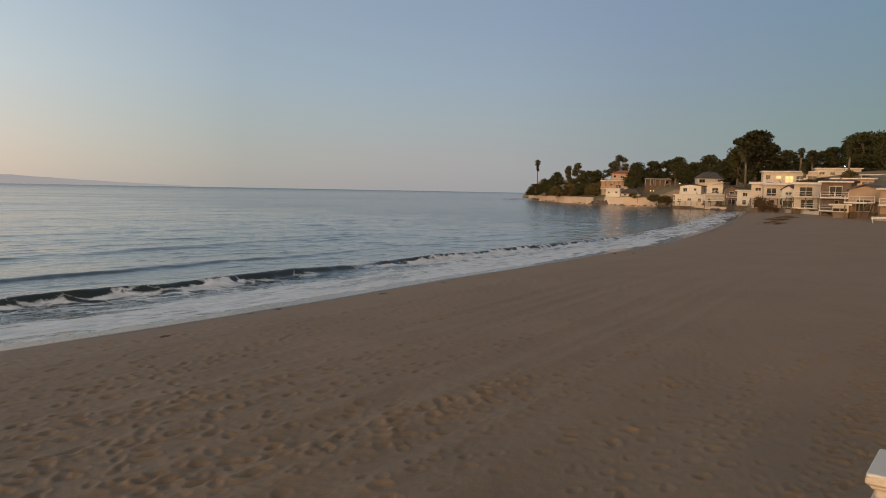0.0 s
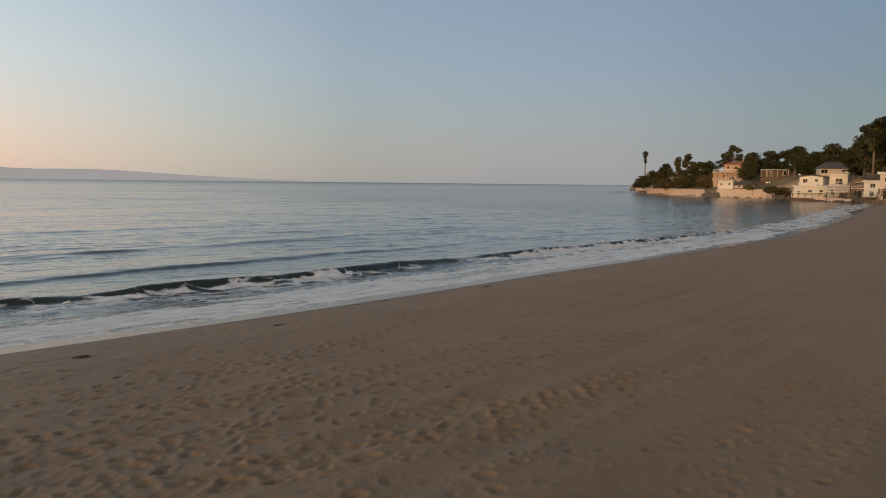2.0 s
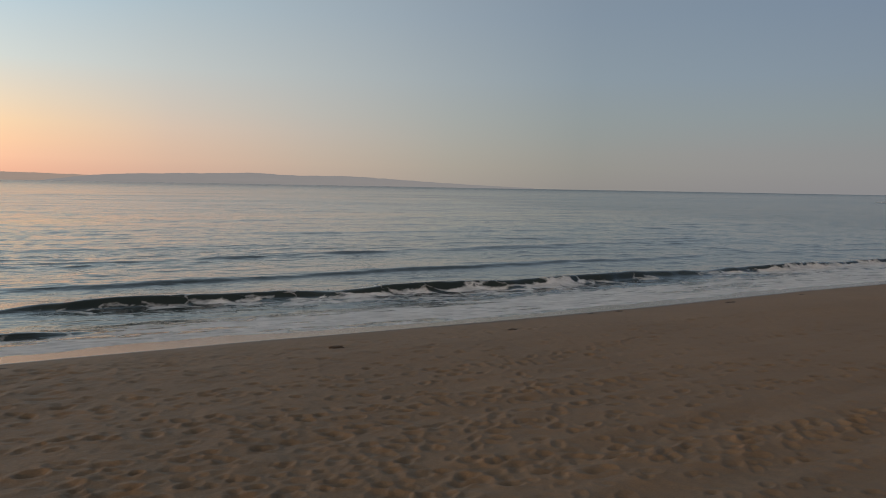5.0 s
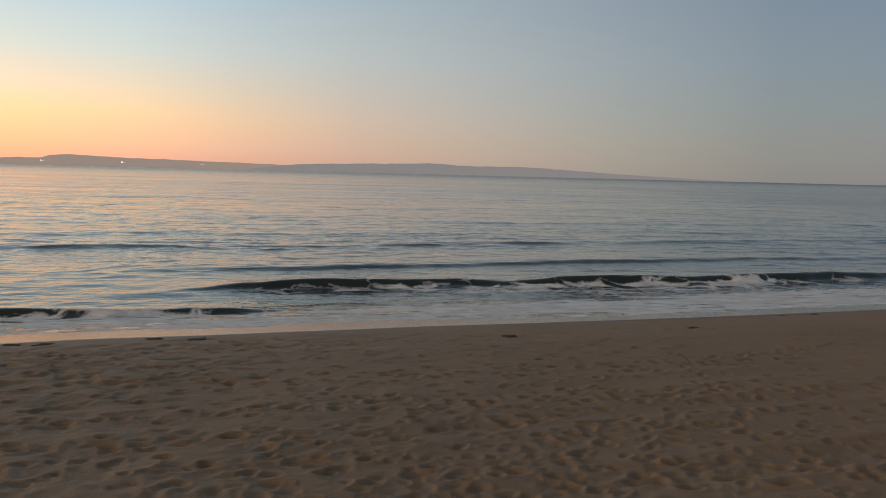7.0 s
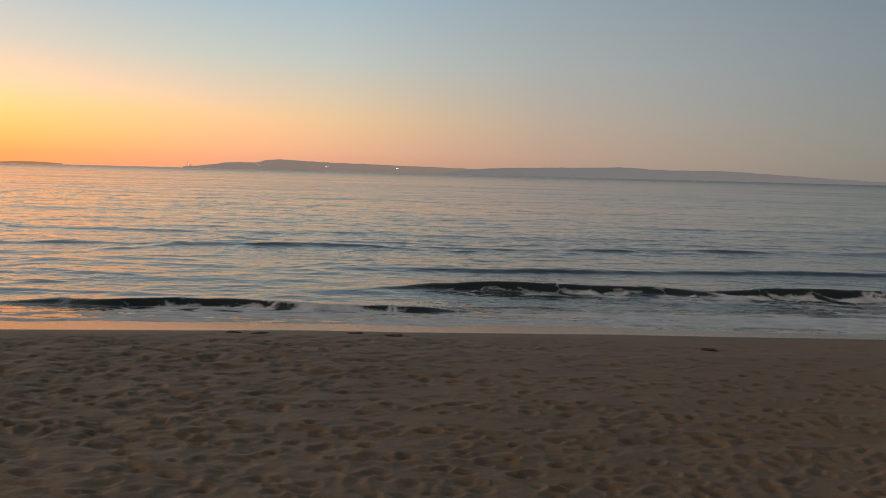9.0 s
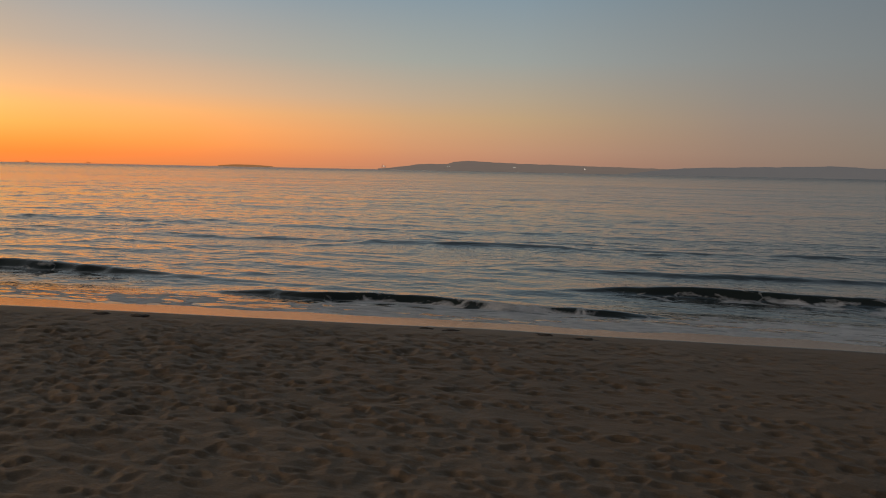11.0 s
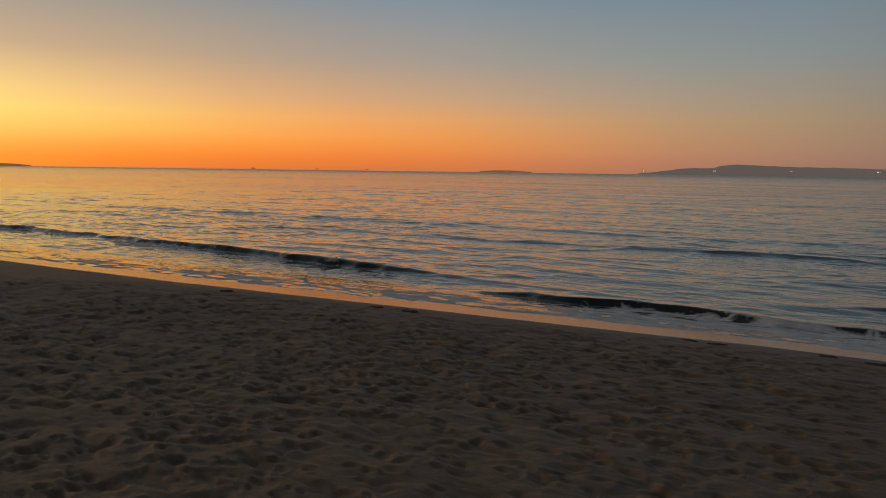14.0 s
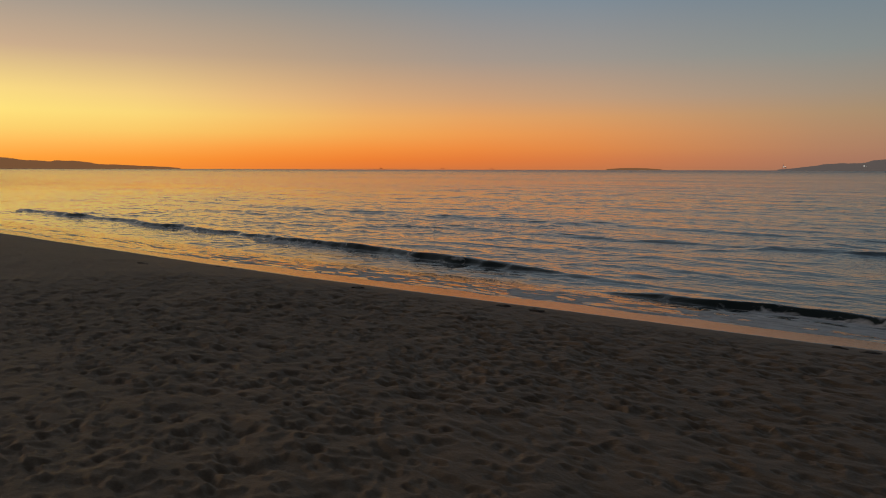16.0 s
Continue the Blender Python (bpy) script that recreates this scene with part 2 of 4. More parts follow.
def fractal(x, y, octaves=3, seed=0):
    out, amp, total = 0.0, 1.0, 0.0
    for k in range(octaves):
        out = out + amp * value_noise(x * 2 ** k + 17 * k, y * 2 ** k - 9 * k, seed + k)
        total += amp
        amp *= 0.5
    return out / total


def beach_height(s):
    """Height of the sand's broad profile, by metres seaward."""
    return np.interp(s, [-60, -14, -5, -1.5, 0, 3, 8, 16, 40, 200, 3000], [1.7, 1.5, 1.3, 0.95, 0.7, 0.4, 0.0, -0.6, -2.0, -8, -30])


def grid_mesh(name, X, Y, Z, material, wrap=False, attrs=()):
    rows, cols = X.shape
    me = bpy.data.meshes.new(name)
    co = np.stack([X, Y, Z], -1).reshape(-1, 3).astype(np.float32)
    idx = np.arange(rows * cols).reshape(rows, cols)
    if wrap:
        idx = np.concatenate([idx, idx[:, :1]], 1)
    q = np.stack([idx[:-1, :-1], idx[:-1, 1:], idx[1:, 1:], idx[1:, :-1]], -1).reshape(-1, 4)
    me.vertices.add(len(co))
    me.vertices.foreach_set("co", co.ravel())
    me.loops.add(q.size)
    me.loops.foreach_set("vertex_index", q.ravel().astype(np.int32))
    me.polygons.add(len(q))
    me.polygons.foreach_set("loop_start", np.arange(0, q.size, 4, dtype=np.int32))
    me.polygons.foreach_set("use_smooth", np.ones(len(q), dtype=bool))
    me.update(calc_edges=True)
    for key, val in attrs:
        a = me.attributes.new(key, "FLOAT", "POINT")
        a.data.foreach_set("value", val.ravel().astype(np.float32))
    me.materials.append(material)
    return new(name, me)


def build_sand():
    th = np.concatenate([np.linspace(-80, 84, 1000), np.linspace(85.5, 278.5, 130)])
    th = np.radians(th)
    r = [0.01, 0.3, 0.7, 1.1, 1.5]
    while r[-1] < 7.2:
        r.append(r[-1] + 0.05)
    while r[-1] < 30:
        r.append(r[-1] + 0.047 + 0.06 * max(0, (r[-1] - 16) / 14))
    while r[-1] < 4900:
        r.append(r[-1] * (1.012 if r[-1] < 230 else 1.05) + 0.03)
    r = np.array(r)
    R, TH = np.meshgrid(r, th, indexing="ij")
    X, Y = -R * np.sin(TH), R * np.cos(TH)
    s = offshore(X, Y)
    Z = beach_height(s)
    dry = np.clip((-s - 0.6) / 2.5, 0, 1)
    near = np.clip((70 - R) / 40, 0, 1) * dry * np.clip((R - 1.5) / 1.5, 0, 1)
    Z += near * (0.10 * (fractal(X / 6, Y / 6, 2, 3) - 0.5) + np.interp(X, [-9, 5], [0.09, 0.03]) * (fractal(X / 1.1, Y / 0.6, 3, 5) - 0.5))
    # sand churned by many feet: small heaps and scuffed hollows
    churn = near * np.interp(X, [-12, -4, 4, 14], [1.3, 0.85, 0.3, 0.12]) * np.clip(1.7 * fractal(X / 5, Y / 3, 2, 107) - 0.1, 0.25, 1)
    Z += churn * 0.065 * (fractal(X / 0.34, Y / 0.26, 2, 101) - 0.5)
    Z -= churn * 0.28 * np.clip(0.42 - fractal(X / 0.42, Y / 0.24, 2, 103), 0, 0.16)
    # soft wheel ruts along the beach
    for lane, width, deep in ((-9.2, 0.3, 0.034), (-10.9, 0.3, 0.034), (-13.5, 0.35, 0.04), (-15.2, 0.35, 0.04), (-18.0, 0.8, 0.05)):
        d = s - lane - 1.2 * np.sin(X / 23.0)
        worn = np.clip(fractal(X / 8, Y / 8, 2, 91) * 2 - 0.3, 0, 1) * near * np.clip((X + 4) / 10, 0, 1)
        Z += deep * worn * (-np.exp(-(d / width) ** 2) + 0.6 * np.exp(-((np.abs(d) - 1.6 * width) / (0.5 * width)) ** 2))
        Z += 0.02 * worn * np.exp(-(d / (width * 2.5)) ** 2) * (fractal(X / 0.25, Y / 0.25, 2, 93) - 0.5)
    # footprints: hollows with steep walls and a pushed-up rim, thick where people walk, thin between
    rng = np.random.default_rng(7)
    feet = []
    for k in range(110):
        x, y = rng.uniform(-40, 34), rng.uniform(3, 21)
        head = rng.normal(0, 0.3) + (math.pi if rng.random() < 0.5 else 0) + 0.18
        for i in range(int(rng.integers(12, 44))):
            side = 0.12 if i % 2 else -0.12
            feet.append((x - side * math.sin(head), y + side * math.cos(head), head + rng.normal(0, 0.15), rng.uniform(0.065, 0.09), rng.uniform(0.014, 0.026)))
            x, y, head = x + 0.66 * math.cos(head), y + 0.66 * math.sin(head), head + rng.normal(0, 0.07)
    for x, y, steps, head in ((-7, 9.9, 34, -0.03), (-2, 9.2, 40, 0.0), (1, 8.4, 30, 0.06), (-10, 11.5, 42, 0.05), (-20, 8.8, 40, 0.08), (3, 12.2, 30, 0.12), (-16, 13.0, 40, 0.1), (-28, 10.5, 40, 0.12),
                              (-4, 10.6, 40, 0.1), (2, 9.6, 26, 0.2), (-12, 8.0, 40, 0.02)):
        for i in range(steps):
            side = 0.14 if i % 2 else -0.14
            feet.append((x, y + side, head + rng.normal(0, 0.2), rng.uniform(0.07, 0.095), rng.uniform(0.018, 0.032)))
            x, y = x + 0.58 * math.cos(head), y + 0.58 * math.sin(head) + rng.normal(0, 0.05)
    # a churned wheel track
    for k in range(480):
        x = rng.uniform(7.5, 26)
        feet.append((x, 2.9 + (x - 10) * 0.22 + rng.normal(0, 0.35), rng.normal(0.2, 0.5), rng.uniform(0.04, 0.08), rng.uniform(0.01, 0.028)))
    for k in range(36000):
        x, y = rng.uniform(-62, 40), rng.uniform(-3, 22.5)
        crowd = float(fractal(np.array(x / 3.5), np.array(y / 2.2), 2, 97))
        if rng.random() > np.interp(x, [-45, -9, -2, 5, 14, 40], [1.0, 0.9, 0.5, 0.2, 0.06, 0.04]) * np.interp(crowd, [0.3, 0.6], [0.25, 1.0]):
            continue
        feet.append((x, y, rng.normal(0, 0.3), 0.045 + 0.05 * rng.random() ** 1.5, rng.uniform(0.008, 0.026)))
    lo_r, dth = r, th[1] - th[0]
    for fx, fy, head, size, deep in feet:
        fr, ft = math.hypot(fx, fy), math.atan2(-fx, fy)
        if fr < 2.2 or fr > 45 or ft > 1.45 or ft < -1.38:
            continue
        i0, i1 = np.searchsorted(lo_r, (fr - 0.5, fr + 0.5))
        w = 0.5 / fr
        j0, j1 = max(0, int((ft - w - th[0]) / dth)), min(1000, int((ft + w - th[0]) / dth) + 2)
        x, y = X[i0:i1, j0:j1] - fx, Y[i0:i1, j0:j1] - fy
        u, v = x * math.cos(head) + y * math.sin(head), -x * math.sin(head) + y * math.cos(head)
        d = np.sqrt((u / (size * 1.6)) ** 2 + (v / size) ** 2)
        heel = 1.0 + 0.35 * np.clip(u / (size * 1.6), -1, 1)
        pit = -np.exp(-d ** 2.4) * heel + 0.45 * np.exp(-((d - 1.5) / 0.4) ** 2)
        Z[i0:i1, j0:j1] += 1.25 * deep * pit * dry[i0:i1, j0:j1]
    wob = 0.9 * (fractal(X / 7, Y / 7, 3, 13) - 0.5)
    wet = np.clip((s + wob) / 0.4 + 0.5, 0, 1) * np.clip((400 - R) / 200, 0, 1)
    damp = np.clip((s + 0.9 + 3.5 * wob) / 1.2, 0, 1)
    return grid_mesh("beach_sand", X, Y, Z, SAND, True, [("wet", wet), ("damp", damp), ("trod", dry * np.interp(X, [-9, 6], [0.9, 0.14]))])


ground = tagged(build_sand(), "brown beach sand pocked with footprints, wet along the water", "sand", kind="structure")

# crest lines: x from, x to, metres seaward at both ends, height, width, foam on its face
BREAKERS = [
    (-10, 34, 12.2, 10.6, 0.38, 0.9, 0.8),
    (26, 110, 11.2, 6.0, 0.42, 0.85, 1.0),
    (-24, 2, 6.8, 6.0, 0.36, 0.6, 0.9),
    (-18, 46, 19.5, 20.5, 0.14, 1.4, 0.0),
    (-110, -20, 17.0, 12.0, 0.30, 0.7, 0.7),
    (-52, -17, 6.0, 5.4, 0.2, 0.5, 0.9),
    (-60, 70, 31.0, 33.0, 0.09, 1.8, 0.0),
    (-140, 10, 45.0, 42.0, 0.09, 2.4, 0.0),
    (0, 120, 55.0, 50.0, 0.1, 2.4, 0.0),
]


def build_sea():
    def spread(step, near, far, grow):
        v = [0.0]
        while v[-1] < far:
            v.append(v[-1] + step + max(0, v[-1] - near) * grow[0] + max(0, v[-1] - 460) * grow[1])
        return np.array(v)

    xr = spread(0.25, 60, 4800, (0.010, 0.06))
    x = np.concatenate([-xr[:0:-1], xr])
    so = spread(0.13, 40, 4900, (0.019, 0.04)) - 3.0
    S, X = np.meshgrid(so, x, indexing="ij")
    Y = shore_y(X) + S * np.interp(np.abs(X), [0, 100], [1.02, 1.06])
    s = np.where(np.abs(X) < 260, offshore(X, Y), S)
    floor = beach_height(s)
    reach = np.interp(X, [-10, 10], [2.5, 1.6]) + 2.2 * (fractal(X / 9, X * 0 + 3, 3, 11) - 0.5) + 0.5 * (value_noise(X / 1.5, X * 0, 4) - 0.5)
    Z = np.zeros_like(X)
    foam = np.zeros_like(X)
    # the lee of the headland is calmer than the open beach
    breeze = np.interp(X + 0.25 * s, [-8, 30, 90, 160], [1.0, 0.8, 0.75, 0.85])
    calm = 0.75 * breeze * np.clip((260 - s) / 120, 0, 1) * np.clip((260 - np.abs(X)) / 120, 0, 1)
    # short wind waves in ranks, sharper at the crest than in the trough
    for along, across, high, seed, start in ((0.9, 0.5, 0.018, 21, 4), (1.7, 1.05, 0.042, 23, 6), (2.6, 1.6, 0.055, 24, 8), (4.2, 2.6, 0.08, 25, 12), (7.5, 4.5, 0.10, 26, 20), (14.0, 8.0, 0.13, 27, 30)):
        skew = s + 0.16 * X
        f = 1 - np.abs(2 * fractal(X / along, skew / across, 2, seed) - 1)
        Z += calm * np.clip((s - 2) / start, 0.1, 1) * high * (f ** 5 - 0.2) * np.clip(2.2 * fractal(X / (along * 6), s / (across * 7), 2, seed + 60) - 0.35, 0.25, 1.2)
    for x0, x1, s0, s1, high, wide, froth in BREAKERS:
        k = np.clip((X - x0) / (x1 - x0), 0, 1)
        taper = np.clip((X - x0) / 10, 0, 1) * np.clip((x1 - X) / 10, 0, 1)
        taper = taper * taper * (3 - 2 * taper)
        crest = s0 + (s1 - s0) * k + 2.8 * (fractal(X / 14, X * 0 + x0, 2, 31) - 0.5) + 0.9 * (fractal(X / 2.6, X * 0 + x0, 3, 8) - 0.5)
        d = s - crest
        front = np.exp(-(d / (0.42 * wide)) ** 2)
        rear = np.exp(-(d / (2.2 * wide)) ** 2)
        lump = high * taper * np.interp(X, [30, 70], [1, 0.65]) * np.clip(0.35 + 1.15 * fractal(X / 7, X * 0 + 2 + x0, 3, 41), 0.3, 1.4)
        Z += lump * np.where(d < 0, front, rear)
        # wrinkles running down the face
        Z += 0.10 * lump * np.exp(-((d + 0.2) / 0.6) ** 2) * (fractal(X / 0.5, s / 1.2, 3, 47) - 0.5)
        if froth:
            broken = taper * froth * np.clip(3.4 * fractal(X / 6, X * 0 + x0, 3, 51) - 1.05, 0, 1) * np.interp(X, [-26, -16, 2, 18], [0.9, 0.6, 0.55, 1])
            rag = fractal(X / 1.8, s / 0.5, 4, 53)
            lip = np.exp(-((d + 0.25) / 0.4) ** 2) * np.clip(broken * 1.6 - 0.4, 0, 1) * (0.05 + 0.95 * rag)
            spill = taper * froth * np.clip((-d - 0.15) / 0.3, 0, 1) * np.exp(-np.clip(-d - 0.5, 0, 9) / 4.2) * (0.02 + 0.45 * broken + 0.85 * rag)
            # threads of foam drawn up the face and over the back
            thread = 0.62 * taper * froth * np.exp(-((d - 0.4) / 1.4) ** 2) * np.clip(2.2 * fractal(X / 1.1 + s * 0.5, s / 2.4, 3, 59) - 0.72, 0, 1)
            foam = np.maximum(foam, np.maximum(np.maximum(lip, spill), thread))
            Z += 0.12 * broken * np.exp(-((d + 0.45) / 0.5) ** 2) * (fractal(X / 0.8, s / 0.45, 3, 57))
    apron = np.clip((s - reach) / 0.2, 0, 1) * np.clip((np.interp(X, [5, 20], [9.5, 11.5]) - s) / 4.5, 0, 1) * (0.2 + 1.0 * fractal(X / 4, s / 1.1, 3, 61))
    apron *= np.interp(X, [-120, -35, -17, -8, 0, 12, 50, 80, 200], [0.4, 0.55, 0.7, 0.95, 1.08, 1.16, 1.08, 0.85, 0.7])
    foam = np.maximum(foam, apron)
    rim = np.exp(-((s - reach - 0.12) / 0.12) ** 2) * 0.6
    foam = np.maximum(foam, rim)
    sheet = floor + (0.035 + 0.12 * np.clip((np.abs(X) - 50) / 60, 0, 1)) * np.clip((s - reach) / 0.6, -1, 1)
    Z = np.maximum(Z * np.clip((s - reach) / 3, 0, 1), sheet)
    Z = np.where(s < reach - 0.6, floor - 0.12, Z)
    foam *= np.clip((300 - np.abs(X)) / 100, 0, 1)
    # white water round the headland's rocks
    for az in np.linspace(-50.2, -51.4, 9):
        fx, fy = -510 * math.sin(radians(az)), 510 * math.cos(radians(az))
        surge = np.exp(-((X - fx) ** 2 + (Y - fy) ** 2) / 60)
        foam = np.maximum(foam, 0.95 * surge)
        Z = np.maximum(Z, 1.1 * surge * (az > -51.0))
    for az in np.linspace(-51.5, -57.5, 60):
        r = float(np.interp(az, [-58.3, -56.3, -54.2, -51.7], [362, 379, 427, 516])) - 3.5
        foam = np.maximum(foam, 0.85 * np.exp(-((X + r * math.sin(radians(az))) ** 2 + (Y - r * math.cos(radians(az))) ** 2) / 9))
    # wind ripples too fine to model grow rougher towards open water
    ruffle = np.interp(s, [0, 15, 60, 300, 1500], [0.04, 0.04, 0.06, 0.12, 0.26])
    ruffle = np.maximum(ruffle, np.interp(X, [25, 120], [0.0, 0.13]))
    return grid_mesh("sea", X, Y, Z, WATER, False, [("foam", foam), ("ruffle", ruffle), ("breeze", breeze), ("open", breeze * np.clip((s - 6) / 30, 0.25, 1)),
                                                           ("offing", breeze * np.clip((s - 30) / 60, 0, 1)), ("horizon", np.clip((s - 110) / 200, 0, 1))])


sea = tagged(build_sea(), "calm grey-blue sea with small breaking waves and foam", "water", kind="structure")

# ---- builders ----


def mesh_from(name, verts, faces, material, smooth=False):
    me = bpy.data.meshes.new(name)
    me.from_pydata([tuple(v) for v in verts], [], faces)
    me.materials.append(material)
    if smooth:
        me.polygons.foreach_set("use_smooth", np.ones(len(me.polygons), dtype=bool))
    me.update()
    return me


def part(name, bm, material, parent=None, label="", smooth=False):
    """Links a bmesh, or a mesh, as one mesh object under a thing or a part."""
    if isinstance(bm, bpy.types.Mesh):
        me = bm
    else:
        me = bpy.data.meshes.new(name)
        bmesh.ops.recalc_face_normals(bm, faces=bm.faces)
        bm.to_mesh(me)
        bm.free()
        me.materials.append(material)
        if smooth:
            me.polygons.foreach_set("use_smooth", np.ones(len(me.polygons), dtype=bool))
    ob = new(name, me)
    if parent is not None:
        ob.parent = parent
    if label:
        tagged(ob, label)
    return ob


def box(x0, x1, y0, y1, z0, z1, bm=None, bevel=0.0):
    bm = bm or bmesh.new()
    made = bmesh.ops.create_cube(bm, size=1.0)
    for v in made["verts"]:
        v.co = Vector(((x0 + x1) / 2 + v.co.x * (x1 - x0), (y0 + y1) / 2 + v.co.y * (y1 - y0), (z0 + z1) / 2 + v.co.z * (z1 - z0)))
    if bevel:
        edges = {e for v in made["verts"] for e in v.link_edges}
        bmesh.ops.bevel(bm, geom=list(edges), offset=bevel, segments=1, affect="EDGES")
    return bm


def prism(profile, y0, y1, bm=None):
    """A profile of (x, z) points drawn out along y."""
    bm = bm or bmesh.new()
    a = [bm.verts.new((x, y0, z)) for x, z in profile]
    b = [bm.verts.new((x, y1, z)) for x, z in profile]
    bm.faces.new(a), bm.faces.new(b[::-1])
    for i in range(len(profile)):
        j = (i + 1) % len(profile)
        bm.faces.new((a[i], a[j], b[j], b[i]))
    return bm


def tube(points, radii, sides=6, bm=None):
    """A tapered round limb through points."""
    bm = bm or bmesh.new()
    rings = []
    for i, p in enumerate(points):
        d = (points[min(i + 1, len(points) - 1)] - points[max(i - 1, 0)]).normalized()
        u = d.orthogonal().normalized()
        w = d.cross(u)
        rings.append([bm.verts.new(p + (u * math.cos(a) + w * math.sin(a)) * radii[i]) for a in (k * 2 * math.pi / sides for k in range(sides))])
    for a, b in zip(rings, rings[1:]):
        for k in range(sides):
            bm.faces.new((a[k], a[(k + 1) % sides], b[(k + 1) % sides], b[k]))
    bm.faces.new(rings[0][::-1]), bm.faces.new(rings[-1])
    return bm


def thing(name, m, label, category, group=""):
    ob = new(name)
    ob.matrix_basis = m
    return tagged(ob, label, category, group)


# ---- more materials ----
PAINT = {
    "white": speckled("white_painted_wall", (0.68, 0.62, 0.53), (0.84, 0.78, 0.67), 0.75, 0.5, 6),
    "cream": speckled("cream_painted_wall", (0.58, 0.49, 0.38), (0.75, 0.65, 0.52), 0.8, 0.5, 6),
    "tan": speckled("tan_shingle_wall", (0.36, 0.25, 0.16), (0.52, 0.37, 0.24), 0.85, 0.6, 6),
    "brown": speckled("brown_wood_wall", (0.11, 0.075, 0.05), (0.24, 0.17, 0.12), 0.85, 0.6, 6),
    "grey": speckled("grey_painted_wall", (0.34, 0.33, 0.31), (0.5, 0.48, 0.45), 0.8, 0.5, 6),
    "pink": speckled("terracotta_stucco_wall", (0.44, 0.28, 0.18), (0.6, 0.4, 0.27), 0.85, 0.5, 6),
}
SHINGLE = speckled("dark_roof_shingle", (0.06, 0.05, 0.045), (0.15, 0.125, 0.11), 0.85, 0.8, 7)
TILE = speckled("red_roof_tile", (0.24, 0.09, 0.05), (0.42, 0.17, 0.09), 0.8, 0.8, 7)
WHITE_ROOF = speckled("pale_flat_roof", (0.5, 0.48, 0.45), (0.72, 0.69, 0.64), 0.8, 0.8, 5)
TRIM = speckled("white_trim", (0.66, 0.63, 0.58), (0.8, 0.77, 0.72), 0.6, 1.0, 8)
WOOD = speckled("weathered_deck_wood", (0.12, 0.085, 0.06), (0.26, 0.19, 0.13), 0.85, 0.8, 8)
STONE = speckled("tan_sea_wall_stone", (0.52, 0.37, 0.25), (0.76, 0.56, 0.39), 0.9, 0.16, 1.1, 0.2)
PALE_STONE = speckled("pale_sea_wall", (0.52, 0.41, 0.3), (0.72, 0.57, 0.43), 0.9, 0.16, 1.1, 0.15)
ROCK = speckled("wet_dark_rock", (0.06, 0.05, 0.042), (0.17, 0.13, 0.1), 0.8, 0.7, 4, 0.1)
EARTH = speckled("dry_earth_and_grass", (0.13, 0.115, 0.05), (0.32, 0.23, 0.13), 0.95, 0.06, 1.2, 0.2)
DIRT = speckled("tan_packed_dirt", (0.3, 0.2, 0.12), (0.46, 0.32, 0.2), 0.95, 0.3, 3, 0.05)
BARK = speckled("grey_brown_bark", (0.13, 0.1, 0.075), (0.26, 0.2, 0.15), 0.9, 0.6, 6)
KELP = speckled("dark_kelp", (0.14, 0.1, 0.065), (0.25, 0.175, 0.11), 0.7, 1.0, 9)
KELP_WAD = speckled("damp_brown_kelp", (0.05, 0.035, 0.024), (0.11, 0.076, 0.05), 0.7, 3.0, 20)
STEEL = speckled("dark_painted_steel", (0.05, 0.05, 0.055), (0.12, 0.115, 0.11), 0.6, 0.2, 1.0)
GLASS = Mat("dark_window_glass", (0.02, 0.022, 0.025), 0.2).m
GLASS.node_tree.nodes["Principled BSDF"].inputs["Specular IOR Level"].default_value = 0.3


def leaf_material(name, dark, light):
    m = Mat(name, light, 0.8)
    m.b.inputs["Specular IOR Level"].default_value = 0.12
    isl = m.node("ShaderNodeNewGeometry").outputs["Random Per Island"]
    m.color(m.mix(m.noise(0.25, 2), m.ramp(isl, [(0.0, dark), (1.0, light)]), dark))
    return m.m


LEAF = {
    "broad": leaf_material("dark_green_foliage", (0.03, 0.034, 0.013), (0.125, 0.115, 0.045)),
    "cypress": leaf_material("cypress_foliage", (0.016, 0.02, 0.01), (0.085, 0.08, 0.032)),
    "euc": leaf_material("eucalyptus_foliage", (0.05, 0.05, 0.026), (0.14, 0.12, 0.065)),
    "shrub": leaf_material("shrub_foliage", (0.055, 0.05, 0.02), (0.24, 0.18, 0.075)),
    "dry": leaf_material("dry_brown_foliage", (0.07, 0.042, 0.025), (0.2, 0.12, 0.065)),
    "palm": leaf_material("palm_fronds", (0.04, 0.042, 0.02), (0.12, 0.105, 0.05)),
}


def glow_material(name, color, strength):
    m = Mat(name, color, 0.5)
    m.b.inputs["Emission Color"].default_value = (*color, 1)
    m.b.inputs["Emission Strength"].default_value = strength
    return m.m


BULB = glow_material("white_lamp_bulb", (1.0, 0.78, 0.5), 4.5)
FLOOD = glow_material("bright_flood_lamp", (1.0, 0.88, 0.7), 260.0)
RIG_LAMP = glow_material("platform_flood_lamp", (1.0, 0.9, 0.74), 5.0)
LIT_PANE = glow_material("lit_window_pane", (1.0, 0.66, 0.3), 0.55)


def haze_glow_material(name, color, glow):
    """Far land seen through miles of sea air; the haze is painted as self-glow."""
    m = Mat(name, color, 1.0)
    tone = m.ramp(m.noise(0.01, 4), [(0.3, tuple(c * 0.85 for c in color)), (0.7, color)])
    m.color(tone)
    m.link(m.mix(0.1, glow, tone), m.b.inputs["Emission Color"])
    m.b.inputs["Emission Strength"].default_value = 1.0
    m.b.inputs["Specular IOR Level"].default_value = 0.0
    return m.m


# ---- far shores ----


